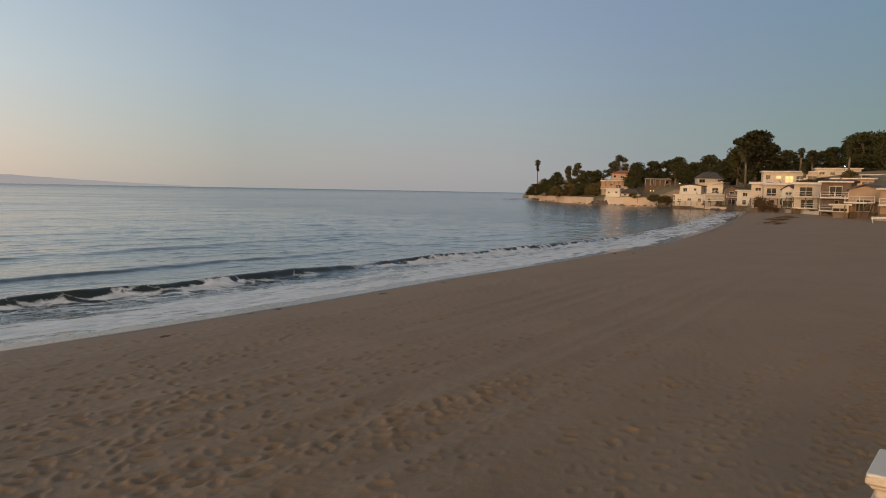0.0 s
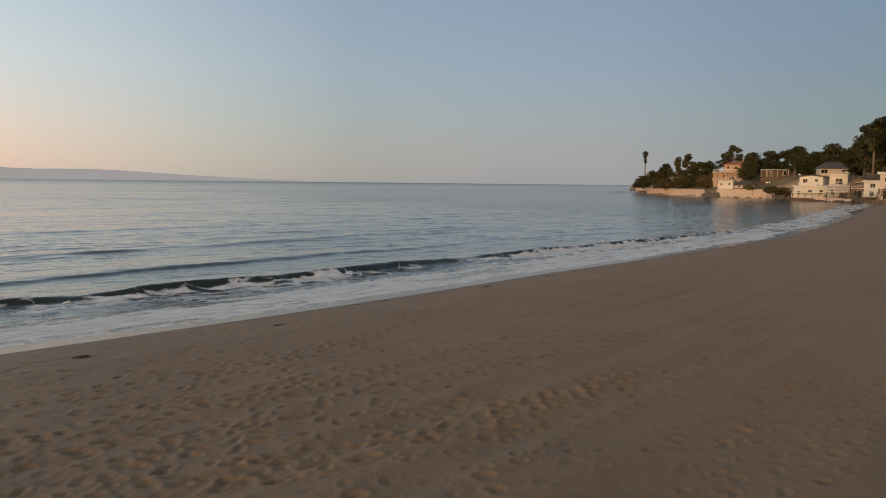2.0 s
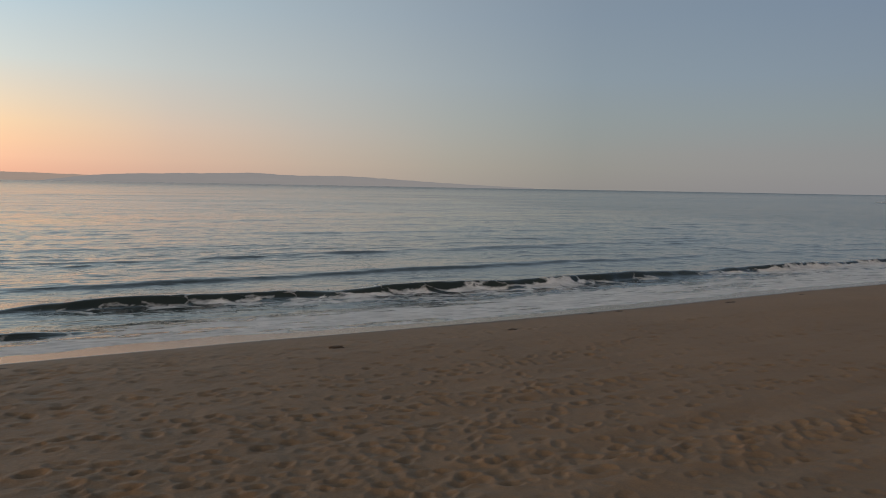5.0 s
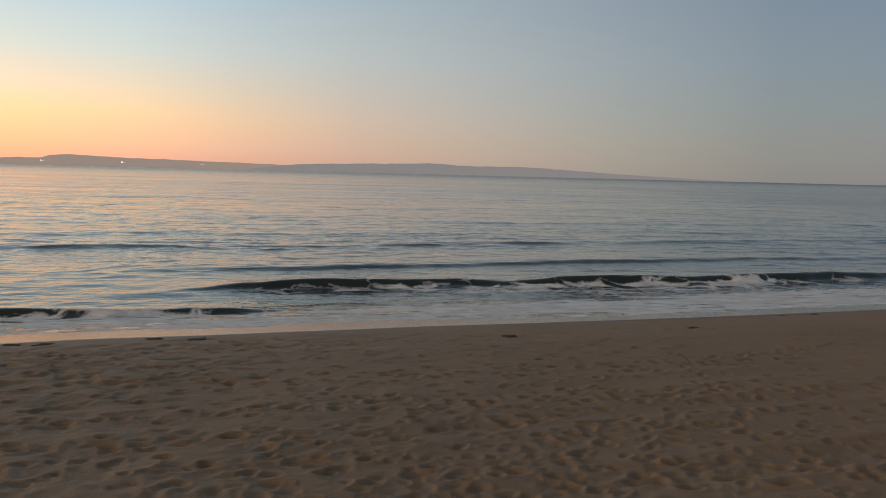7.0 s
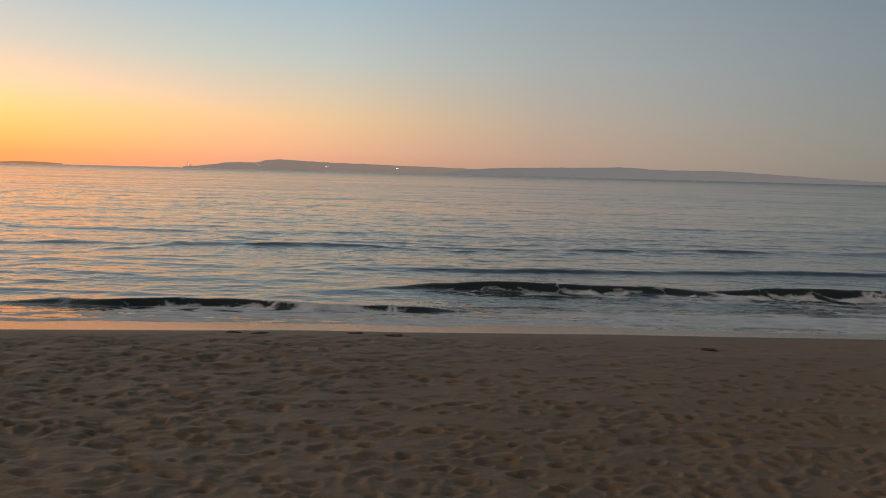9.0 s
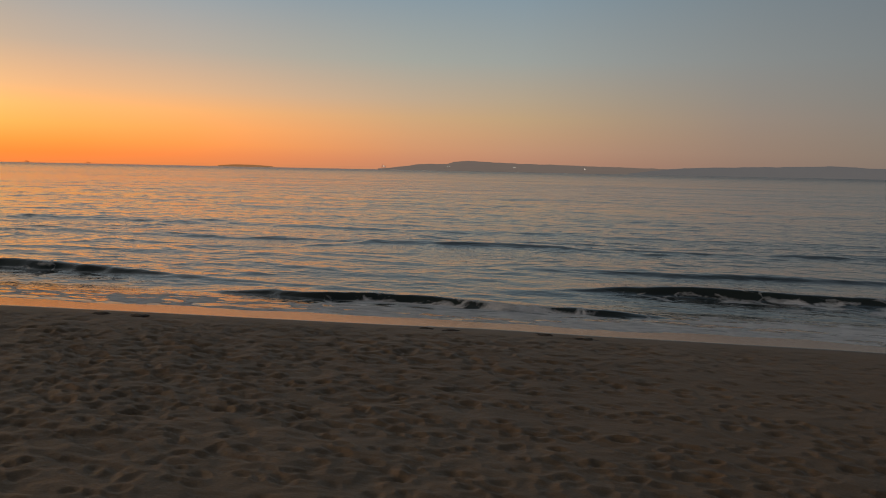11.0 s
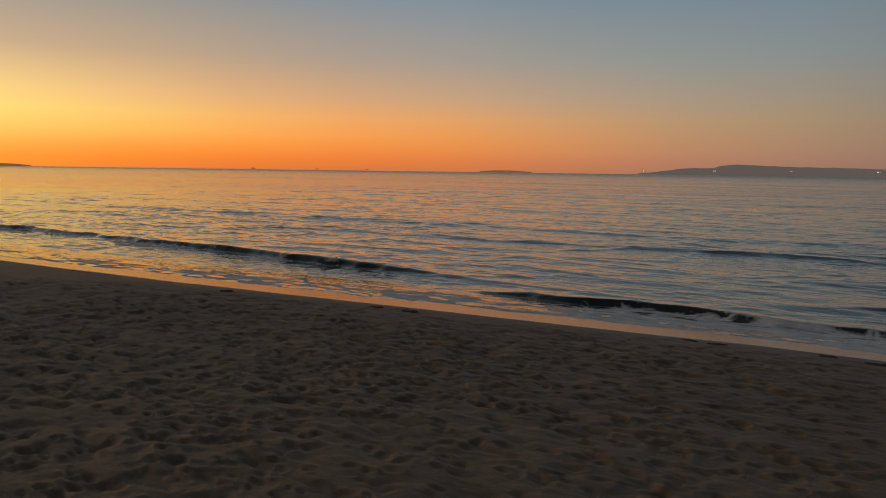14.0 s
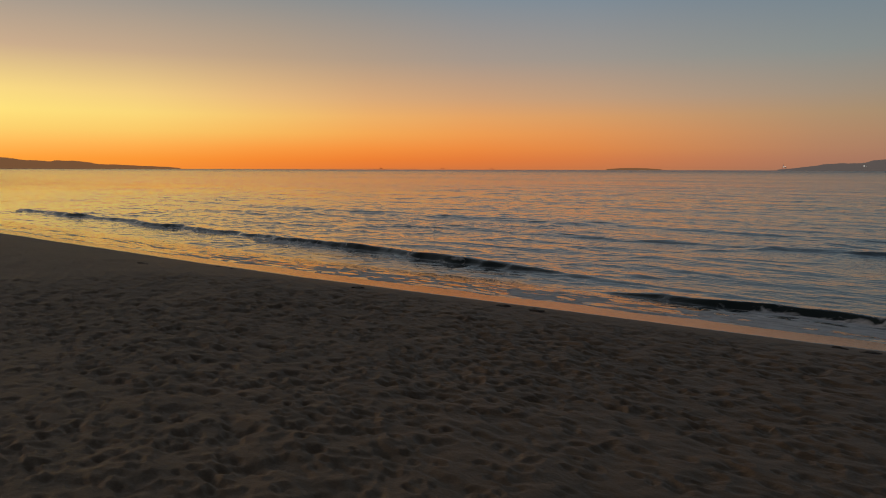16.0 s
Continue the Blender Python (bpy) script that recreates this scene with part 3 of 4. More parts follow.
def far_land(name, label, ridge, far, material):
    """A ridge of far hills: (degrees left of the middle, degrees high)."""
    az = np.linspace(ridge[0][0], ridge[-1][0], 260)
    order = sorted(ridge)
    high = np.interp(az, [p[0] for p in order], [p[1] for p in order])
    high = high + 0.075 * np.clip(high * 4, 0, 1) * (fractal(az * 1.9, az * 0, 4, 71) - 0.5)
    steps = np.array([0.0, 0.25, 0.6, 1.0, 1.3])
    shape = np.array([0.0, 0.45, 0.85, 1.0, 0.0])
    k, a = np.meshgrid(np.arange(len(steps)), np.radians(az), indexing="ij")
    dist = far + 130 * steps[k]
    z = np.tan(np.radians(np.broadcast_to(high, k.shape))) * dist * shape[k] + np.where(shape[k] > 0, 5.2 * shape[k], -1.0)
    return tagged(grid_mesh(name, -dist * np.sin(a), dist * np.cos(a), z, material), label, "island", kind="structure")


# haze and dawn warmth are put into these self-glowing colours
EAST_HAZE = haze_glow_material("eastern_island_haze_glow", (0.1, 0.1, 0.1), (0.34, 0.26, 0.215, 1))
ISLE_HAZE = haze_glow_material("island_haze_glow", (0.1, 0.1, 0.11), (0.25, 0.235, 0.228, 1))
CAPE_HAZE = haze_glow_material("cape_haze_glow", (0.1, 0.08, 0.06), (0.62, 0.27, 0.1, 1))
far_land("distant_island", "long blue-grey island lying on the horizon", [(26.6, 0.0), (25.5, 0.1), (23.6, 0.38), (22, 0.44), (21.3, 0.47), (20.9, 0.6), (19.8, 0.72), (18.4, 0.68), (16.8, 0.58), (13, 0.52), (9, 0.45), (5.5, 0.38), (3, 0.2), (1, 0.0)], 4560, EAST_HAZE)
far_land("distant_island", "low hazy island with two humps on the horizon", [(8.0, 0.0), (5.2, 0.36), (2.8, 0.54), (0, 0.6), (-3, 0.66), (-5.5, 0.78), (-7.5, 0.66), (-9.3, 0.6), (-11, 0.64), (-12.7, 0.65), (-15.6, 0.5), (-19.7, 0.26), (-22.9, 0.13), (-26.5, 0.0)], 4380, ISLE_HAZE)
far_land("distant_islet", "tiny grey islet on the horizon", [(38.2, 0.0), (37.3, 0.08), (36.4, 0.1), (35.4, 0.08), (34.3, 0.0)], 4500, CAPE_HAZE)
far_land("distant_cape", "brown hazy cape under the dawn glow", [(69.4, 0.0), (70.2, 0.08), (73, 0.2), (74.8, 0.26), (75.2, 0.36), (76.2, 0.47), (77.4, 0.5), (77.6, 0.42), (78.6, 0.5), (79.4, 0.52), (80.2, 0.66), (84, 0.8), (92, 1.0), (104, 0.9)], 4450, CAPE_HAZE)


def oil_platform(az, dist, lit):
    """Four legs, two decks, a derrick and a crane; flood lamps burn where lit."""
    rig = thing("oil_platform", pose(-dist * math.sin(radians(az)), dist * math.cos(radians(az)), 4.0 if lit else 0.0, 0, 0, az),
                "offshore oil platform with bright flood lamps" if lit else "small dark offshore oil platform on the horizon", "oil platform", "oil platforms offshore")
    # lit platforms' frames take the self-glowing haze colour, so they fade into the island
    frame_mat = EAST_HAZE if lit else STEEL
    for x in (-8, 8):
        for y in (-6, 6):
            part("leg", box(x - 0.7, x + 0.7, y - 0.7, y + 0.7, -9, 7), frame_mat, rig)
    part("deck", box(-12, 12, -9, 9, 7, 8), frame_mat, rig)
    part("deck", box(-10, 10, -8, 8, 11, 12), frame_mat, rig)
    part("cabin", box(2, 9, -5, 5, 8, 11), frame_mat, rig)
    part("derrick", prism([(-5, 12), (-1, 12), (-2.5, 24), (-3.5, 24)], -2, 2), frame_mat, rig)
    part("crane", prism([(5, 12), (5.6, 12), (11, 18), (10.6, 18.4)], -0.4, 0.4), frame_mat, rig)
    if lit:
        part("flood_lamp", box(-2.6, 0.4, -8.6, -8.05, 12.4, 13.9, bevel=0.2), RIG_LAMP, rig, "bright white flood lamp")
        part("flood_lamp", box(4.2, 5.4, -8.6, -8.05, 12.2, 13.0, bevel=0.15), RIG_LAMP, rig, "bright white flood lamp")
    else:
        rig.matrix_basis = rig.matrix_basis @ Matrix.Diagonal((0.9, 0.9, 0.5, 1))


for az, dist, lit in ((50.39, 4000, False), (46.69, 4200, False), (54.98, 4200, False), (26.17, 3600, True), (21.33, 2700, True), (16.36, 2500, True), (11.12, 2600, True)):
    oil_platform(az, dist, lit)

# ---- the bay's land ----
BANK = [(-50.8, 560), (-51.7, 516), (-54.2, 427), (-56.3, 379), (-58.3, 362), (-60.3, 363), (-62.3, 329), (-63.2, 310), (-64.7, 299), (-65.9, 288), (-66.7, 259), (-67.5, 230), (-68.7, 220), (-69.4, 206),
        (-70.6, 193), (-72.4, 179), (-74, 161), (-75.7, 150), (-80, 112), (-86, 70), (-100, 45), (-130, 35)]


def bank(az):
    b = sorted(BANK)
    return np.interp(az, [p[0] for p in b], [p[1] for p in b])


def land_height(az, back):
    """Height of the land by metres behind its waterline."""
    head = np.interp(back, [-4, -1, 1, 3, 25, 50, 90, 200, 400], [-1.5, -0.5, 1.6, 2.6, 4.2, 8.5, 12, 16, 14])
    town = np.interp(back, [-4, -1, 1, 12, 30, 55, 100, 200, 400], [-1.5, 0.4, 1.5, 1.9, 7.0, 9.5, 13.5, 16, 14])
    k = np.clip((az + 63) / 3, 0, 1)
    z = head * k + town * (1 - k)
    return z * np.clip((-50.85 - az) / 1.4, 0, 1) - 1.5 * np.clip((az + 51.2) / 0.3, 0, 1)


def build_land():
    az = np.concatenate([np.linspace(-50.6, -80, 240), np.linspace(-81, -130, 40)])
    back = np.concatenate([np.linspace(-4, 12, 22), np.linspace(14, 120, 50), np.linspace(130, 700, 40)])
    B, A = np.meshgrid(back, az, indexing="ij")
    R = bank(A) + B
    X, Y = -R * np.sin(np.radians(A)), R * np.cos(np.radians(A))
    Z = land_height(A, B) + np.clip(B / 20, 0, 1) * 1.2 * (fractal(X / 14, Y / 14, 3, 81) - 0.5)
    return tagged(grid_mesh("hillside", X, Y, Z, EARTH), "brown earth hillside with dry grass behind the bay", "hillside", kind="structure")


build_land()


def polar(az, r):
    return -r * math.sin(radians(az)), r * math.cos(radians(az))


def sea_wall(name, label, a0, a1, out, z0, z1, material, thick=1.2):
    """A battered wall with a coping along the waterline."""
    n = 24
    verts, faces, cverts = [], [], []
    for i in range(n + 1):
        az = a0 + (a1 - a0) * i / n
        r = float(bank(az)) - out
        top = z1 + 0.5 * (value_noise(np.array(i / 3.0), np.array(1.0), 9).item() - 0.5)
        for rr, z in ((r - 0.5, z0), (r, top), (r + thick, top), (r + thick, z0)):
            verts.append((*polar(az, rr), z))
        for rr, z in ((r - 0.2, top), (r - 0.2, top + 0.25), (r + thick + 0.1, top + 0.25), (r + thick + 0.1, top)):
            cverts.append((*polar(az, rr), z))
    for i in range(n):
        for k in range(4):
            a, b = i * 4 + k, i * 4 + (k + 1) % 4
            faces.append((a, b, b + 4, a + 4))
    ends = [(0, 1, 2, 3), (4 * n + 3, 4 * n + 2, 4 * n + 1, 4 * n)]
    wall = new(name, mesh_from(name, verts, faces + ends, material))
    tagged(wall, label, "sea wall", kind="structure")
    part("coping", mesh_from("coping", cverts, faces + ends, PALE_STONE), None, wall)
    return wall


def hillside_drive():
    """A tan dirt drive climbing the slope between the houses."""
    n, verts = 14, []
    for i in range(n + 1):
        k = i / n
        az, back = -60.9 - 2.2 * k, 19 + 20 * k
        for off, drop in ((-2.6, -1.5), (-2.4, 0.75), (2.4, 0.95), (2.6, -1.5)):
            x, y = polar(az, float(bank(az)) + back + off)
            verts.append((x, y, float(land_height(np.array(az), np.array(back + off))) + drop))
    faces = [(4 * i + k, 4 * i + k + 1, 4 * i + k + 5, 4 * i + k + 4) for i in range(n) for k in range(3)]
    tagged(new("driveway", mesh_from("driveway", verts, faces, DIRT)), "tan dirt drive climbing the slope between houses", "driveway", kind="structure")


hillside_drive()
sea_wall("sea_wall", "long tan stone sea wall at the headland's foot", -51.4, -56.2, 0.5, -0.6, 3.1, STONE)
sea_wall("sea_wall", "pale sea wall below the villa's terrace", -57.0, -60.8, 1.0, -0.6, 3.5, PALE_STONE)

sea_wall("bulkhead", "low pale stone bulkhead under the bay houses", -62.3, -65.5, 4.0, -0.6, 1.1, PALE_STONE, 0.5)
sea_wall("bulkhead", "low cream bulkhead at the back of the beach", -69.2, -72.0, 3.0, 0.6, 2.1, PAINT["cream"], 0.4)

# ---- rocks ----


def boulder_mesh(seed):
    bm = bmesh.new()
    bmesh.ops.create_icosphere(bm, subdivisions=2, radius=1.0)
    for v in bm.verts:
        k = noise.noise(v.co * 1.3 + Vector((seed * 7.1, 0, 0))) * 0.45 + noise.noise(v.co * 3.1 + Vector((0, seed * 3.3, 0))) * 0.18
        v.co *= 1 + k
        v.co.z *= 0.62
    me = bpy.data.meshes.new("boulder")
    bm.to_mesh(me)
    bm.free()
    me.materials.append(ROCK)
    return me


BOULDERS = [boulder_mesh(i) for i in range(4)]
rng = random.Random(5)
for a0, a1, n, lo, hi, shift in ((-51.0, -52.2, 22, 0.8, 2.4, -2), (-56.1, -57.2, 16, 1.0, 2.2, -1), (-60.7, -66.0, 40, 0.6, 1.7, 0), (-60.8, -67.2, 70, 0.6, 1.5, -5.0), (-52.2, -60.8, 40, 0.5, 1.2, -2.2), (-64.5, -69.5, 46, 0.4, 1.0, -3.5), (-69.0, -76.0, 40, 0.25, 0.7, -4.0)):
    for i in range(n):
        az = rng.uniform(a0, a1)
        r = float(bank(az)) + shift + rng.uniform(-2.0, 1.5)
        size = rng.uniform(lo, hi)
        x, y = polar(az, r)
        ob = new("boulder", BOULDERS[i % 4])
        zz = float(land_height(np.array(az), np.array(r - float(bank(az)))))
        ob.matrix_basis = pose(x, y, max(zz, -0.4) + 0.15 * size, 0, 0, rng.uniform(0, 360)) @ Matrix.Diagonal((size, size * 0.9, size, 1))
        tagged(ob, "dark wet boulder at the water's edge", "boulder", "boulders along the bay")

# ---- trees ----


def leaf_cloud(name, blobs, count, size, material, seed, droop=0.0):
    """Many small leaf sprays scattered in the shells of blobs: (centre, radii)."""
    g = np.random.default_rng(seed)
    vol = np.array([b[1][0] * b[1][1] * b[1][2] for b in blobs]) ** 0.67
    pick = g.choice(len(blobs), count, p=vol / vol.sum())
    cen = np.array([b[0] for b in blobs])[pick]
    rad = np.array([b[1] for b in blobs])[pick]
    d = g.normal(size=(count, 3))
    d /= np.linalg.norm(d, axis=1, keepdims=True)
    p = cen + d * rad * (g.random((count, 1)) ** 0.35)
    u = g.normal(size=(count, 3))
    u[:, 2] -= droop * 2
    u /= np.linalg.norm(u, axis=1, keepdims=True)
    v = np.cross(u, d + 0.4 * g.normal(size=(count, 3)))
    v /= np.linalg.norm(v, axis=1, keepdims=True) + 1e-9
    s = size * (0.5 + g.random((count, 1)))
    co = np.stack([p - u * s, p + v * s * 0.55, p + u * s, p - v * s * 0.55], 1).reshape(-1, 3)
    faces = np.arange(count * 4).reshape(-1, 4).tolist()
    return mesh_from(name, co.tolist(), faces, material)


def make_tree(kind, seed, label):
    """A tree one metre tall and about one wide; it is scaled where it stands."""
    g = random.Random(seed)
    tree = thing("shrub" if kind in ("shrub", "dry") else "tree", Matrix(), label, "shrub" if kind in ("shrub", "dry") else "tree", "trees of the bay")
    trunk_top = {"broad": 0.45, "cypress": 0.6, "euc": 0.6, "shrub": 0.2, "dry": 0.3}[kind]
    lean = Vector((g.uniform(-0.05, 0.05), g.uniform(-0.05, 0.05), 0))
    pts = [Vector((0, 0, -0.05)), Vector((0, 0, trunk_top * 0.5)) + lean * 0.5, Vector((0, 0, trunk_top)) + lean]
    bm = tube(pts, [0.035, 0.026, 0.018])
    blobs = []
    if kind == "broad":
        n, zlo, zhi, spread, rr = 24, 0.08, 0.86, 0.38, 0.17
    elif kind == "cypress":
        n, zlo, zhi, spread, rr = 34, 0.06, 0.9, 0.4, 0.14
    elif kind == "euc":
        n, zlo, zhi, spread, rr = 15, 0.25, 0.9, 0.38, 0.13
    else:
        n, zlo, zhi, spread, rr = 12, 0.15, 0.72, 0.38, 0.22
    for i in range(n):
        k = (i + g.random()) / n
        z = zlo + (zhi - zlo) * k
        reach = spread * (1.0 - 0.75 * max(0, k - 0.45) / 0.55) * g.uniform(0.25, 1.0)
        a = g.uniform(0, 6.28)
        c = Vector((reach * math.cos(a), reach * math.sin(a), z)) + lean
        r = rr * g.uniform(0.65, 1.2)
        flat = 0.6 if kind in ("cypress", "euc") else 0.75
        blobs.append((tuple(c), (r, r, r * flat)))
        limb = [pts[1] + (pts[2] - pts[1]) * g.random(), c * 0.6 + pts[2] * 0.4 - Vector((0, 0, 0.06)), c]
        tube(limb, [0.013, 0.008, 0.004], 5, bm)
    part("trunk", bm, BARK, tree, smooth=True)
    count = {"broad": 4200, "cypress": 6000, "euc": 2200, "shrub": 1800, "dry": 1500}[kind]
    size = {"broad": 0.030, "cypress": 0.030, "euc": 0.03, "shrub": 0.045, "dry": 0.035}[kind]
    part("crown", leaf_cloud("crown", blobs, count, size, LEAF[kind], seed, 0.5 if kind == "euc" else 0.0), None, tree)
    return tree


TREES = [
    (277, 116, 10.1, 18.9, 21.7, 'cypress'),
    (267, 118, 9.9, 12.7, 11.5, 'broad'),
    (284, 113, 10.9, 12.4, 9.6, 'broad'),
    (309, 117, 15.2, 8.9, 12.4, 'broad'),
    (320, 115, 15.5, 5.7, 10.7, 'broad'),
    (317, 109, 15.4, 7.3, 10.5, 'broad'),
    (305, 99, 15.0, 9.1, 12.6, 'broad'),
    (297, 91, 14.7, 13.1, 14.6, 'broad'),
    (289, 83, 14.4, 14.1, 15.1, 'broad'),
    (280, 75, 13.2, 14.3, 13.7, 'broad'),
    (272, 69, 12.6, 12.8, 13.2, 'broad'),
    (274, 81, 13.9, 6.1, 11.2, 'broad'),
    (261, 71, 12.3, 7.3, 10.6, 'broad'),
    (273, 64, 12.6, 11.8, 15.4, 'broad'),
    (338, 163, 11.1, 12.6, 14.1, 'broad'),
    (348, 176, 11.2, 10.4, 12.9, 'broad'),
    (350, 185, 12.1, 12.3, 13.6, 'broad'),
    (369, 201, 12.4, 11.3, 13.2, 'broad'),
    (370, 210, 13.0, 10.0, 15.4, 'broad'),
    (362, 214, 10.4, 12.0, 15.8, 'broad'),
    (339, 204, 8.1, 12.2, 9.3, 'broad'),
    (365, 227, 14.4, 11.8, 11.5, 'euc'),
    (367, 234, 14.5, 7.9, 8.9, 'broad'),
    (355, 234, 4.9, 13.3, 13.4, 'broad'),
    (347, 236, 3.9, 13.8, 14.5, 'broad'),
    (332, 224, 3.7, 7.9, 9.4, 'shrub'),
    (360, 253, 3.7, 18.0, 12.5, 'euc'),
    (361, 260, 3.6, 16.6, 9.8, 'euc'),
    (366, 271, 3.4, 14.4, 11.4, 'broad'),
    (378, 288, 3.6, 10.1, 10.4, 'broad'),
    (350, 250, 3.4, 8.5, 11.5, 'shrub'),
    (354, 262, 2.9, 7.1, 10.4, 'shrub'),
    (386, 302, 3.4, 7.6, 11.5, 'broad'),
    (396, 314, 3.3, 4.8, 7.9, 'shrub'),
    (343, 225, 4.6, 8.3, 7.7, 'shrub'),
    (350, 242, 3.5, 8.4, 10.0, 'shrub'),
    (305, 172, 2.2, 3.8, 6.6, 'shrub'),
    (299, 163, 1.9, 3.6, 6.9, 'shrub'),
    (311, 186, 3.4, 3.1, 4.5, 'shrub'),
    (206, 63, 9.1, 3.7, 4.7, 'shrub'),
    (214, 70, 8.7, 2.4, 8.8, 'shrub'),
    (210, 73, 8.3, 2.2, 5.2, 'shrub'),
    (203, 73, 8.2, 1.7, 4.4, 'shrub'),
    (302, 107, 14.7, 3.8, 9.0, 'broad'),
    (192, 79, 1.6, 4.6, 4.2, 'dry'),
    (189, 75, 1.6, 3.4, 3.4, 'dry'),
    (292, 132, 9.7, 8.4, 8.5, 'broad'),
    (331, 154, 11.0, 10.2, 10.3, 'broad'),
    (338, 175, 10.8, 7.0, 10.1, 'broad'),
]
TREE_LABEL = {
    "broad": "dense dark green tree on the hillside",
    "cypress": "tall spreading dark cypress behind the beach houses",
    "euc": "open-crowned eucalyptus tree with bare limbs",
    "shrub": "low green-brown shrub on the bank",
    "dry": "bare brown brush standing at the back of the beach",
}
grown = {}
for i, (x, y, z, high, wide, kind) in enumerate(TREES):
    key = (kind, i % 4 if kind == "broad" else i % 2)
    m = pose(x, y, z - 0.3, 0, 0, (i * 77) % 360) @ Matrix.Diagonal((wide * 1.2, wide * 1.2, high * 1.08, 1))
    if key not in grown:
        grown[key] = make_tree(kind, 10 + len(grown), TREE_LABEL[kind])
        grown[key].matrix_basis = m
    else:
        t = copy_thing(grown[key], Matrix())
        t.matrix_basis = m


def palm_tree(x, y, z, high, crown, skirt, seed):
    """A fan palm: crown is the fronds' reach, skirt the depth of dead fronds under it."""
    g = random.Random(seed)
    palm = thing("palm_tree", pose(x, y, z, 0, 0, seed * 50), "tall thin fan palm with a shaggy crown", "palm tree", "palms of the bay")
    top = Vector((g.uniform(-0.3, 0.3), g.uniform(-0.3, 0.3), high - crown * 0.8))
    pts = [Vector((0, 0, -1.0)), Vector((top.x * 0.3, top.y * 0.6, high * 0.4)), Vector((top.x * 0.8, top.y, high * 0.7)), top]
    part("trunk", tube(pts, [0.42, 0.32, 0.27, 0.25], 8), BARK, palm, smooth=True)
    verts, faces = [], []
    for i in range(110):
        low = i % 2 == 0
        a = g.uniform(0, 6.28)
        tilt = g.uniform(-1.5, -0.8) if low else g.uniform(-0.8, 1.45)
        start = top - Vector((0, 0, skirt * g.random())) if low else top
        long = crown * (g.uniform(0.5, 0.85) if low else g.uniform(0.7, 1.05))
        d = Vector((math.cos(a) * math.cos(tilt), math.sin(a) * math.cos(tilt), math.sin(tilt)))
        side = d.cross(Vector((0, 0, 1))).normalized()
        hub = start + d * long * 0.5
        for k in range(9):
            f = (k - 4) / 4 * 1.3
            tip = hub + (d * math.cos(f) + side * math.sin(f)) * long * 0.55 - Vector((0, 0, 0.18 * long))
            n = len(verts)
            w = side * 0.06 * long + Vector((0, 0, 0.04 * long))
            verts += [hub - w, hub + w, tip + w * 0.4, tip - w * 0.4]
            faces.append((n, n + 1, n + 2, n + 3))
        n = len(verts)
        w = side * 0.05
        verts += [start - w, start + w, hub + w, hub - w]
        faces.append((n, n + 1, n + 2, n + 3))
    part("crown", mesh_from("crown", verts, faces, LEAF["palm"]), None, palm)


for i, (x, y, z, high, crown, skirt) in enumerate([
    (391, 305, 6.0, 20.4, 2.3, 4.5),
    (262, 113, 9.3, 15.3, 3.5, 2.5),
    (282, 102, 13.7, 9.2, 1.6, 1.5),
    (288, 100, 13.9, 8.5, 2.6, 1),
    (236, 84, 12.0, 4.0, 1.8, 1),
    (327, 174, 9.5, 6.6, 1.6, 1),
    (249, 76, 12.3, 8.1, 1.5, 1),
]):
    palm_tree(x, y, z, high, crown, skirt, i + 1)

# ---- houses ----


def window(house, x, z, w, h, y, rot=0.0, lit=False, trim=None):
    m = pose(x, y, z, 0, 0, rot)
    bm = box(-w / 2 - 0.07, w / 2 + 0.07, -0.08, 0.02, -0.08, 0.0)
    box(-w / 2 - 0.07, w / 2 + 0.07, -0.08, 0.02, h, h + 0.08, bm)
    box(-w / 2 - 0.07, -w / 2, -0.08, 0.02, 0.0, h, bm)
    box(w / 2, w / 2 + 0.07, -0.08, 0.02, 0.0, h, bm)
    if w > 1.3:
        box(-0.04, 0.04, -0.07, 0.02, 0.0, h, bm)
    win = part("window", bm, trim or TRIM, house)
    win.matrix_basis = m
    part("pane", box(-w / 2, w / 2, -0.03, 0.015, 0, h), LIT_PANE if lit else GLASS, win, "warm lit window pane" if lit else "")


def deck(house, x0, x1, z, y, out, h_under):
    part("deck", box(x0, x1, y - out, y - 0.01, z - 0.2, z), WOOD, house)
    part("fascia", box(x0 - 0.03, x1 + 0.03, y - out - 0.06, y - out - 0.005, z - 0.28, z + 0.03), TRIM, house)
    n = max(2, int((x1 - x0) / 2.2) + 1)
    for i in range(n):
        x = x0 + 0.12 + (x1 - x0 - 0.24) * i / (n - 1)
        if h_under > 0.4:
            part("post", box(x - 0.1, x + 0.1, y - out + 0.05, y - out + 0.25, z - 0.2 - h_under, z - 0.2), WOOD, house)
        part("rail_post", box(x - 0.05, x + 0.05, y - out, y - out + 0.1, z, z + 1.0), TRIM, house)
    part("top_rail", box(x0, x1, y - out - 0.02, y - out + 0.12, z + 1.0, z + 1.08), TRIM, house)
    part("mid_rail", box(x0, x1, y - out + 0.02, y - out + 0.08, z + 0.5, z + 0.56), TRIM, house)


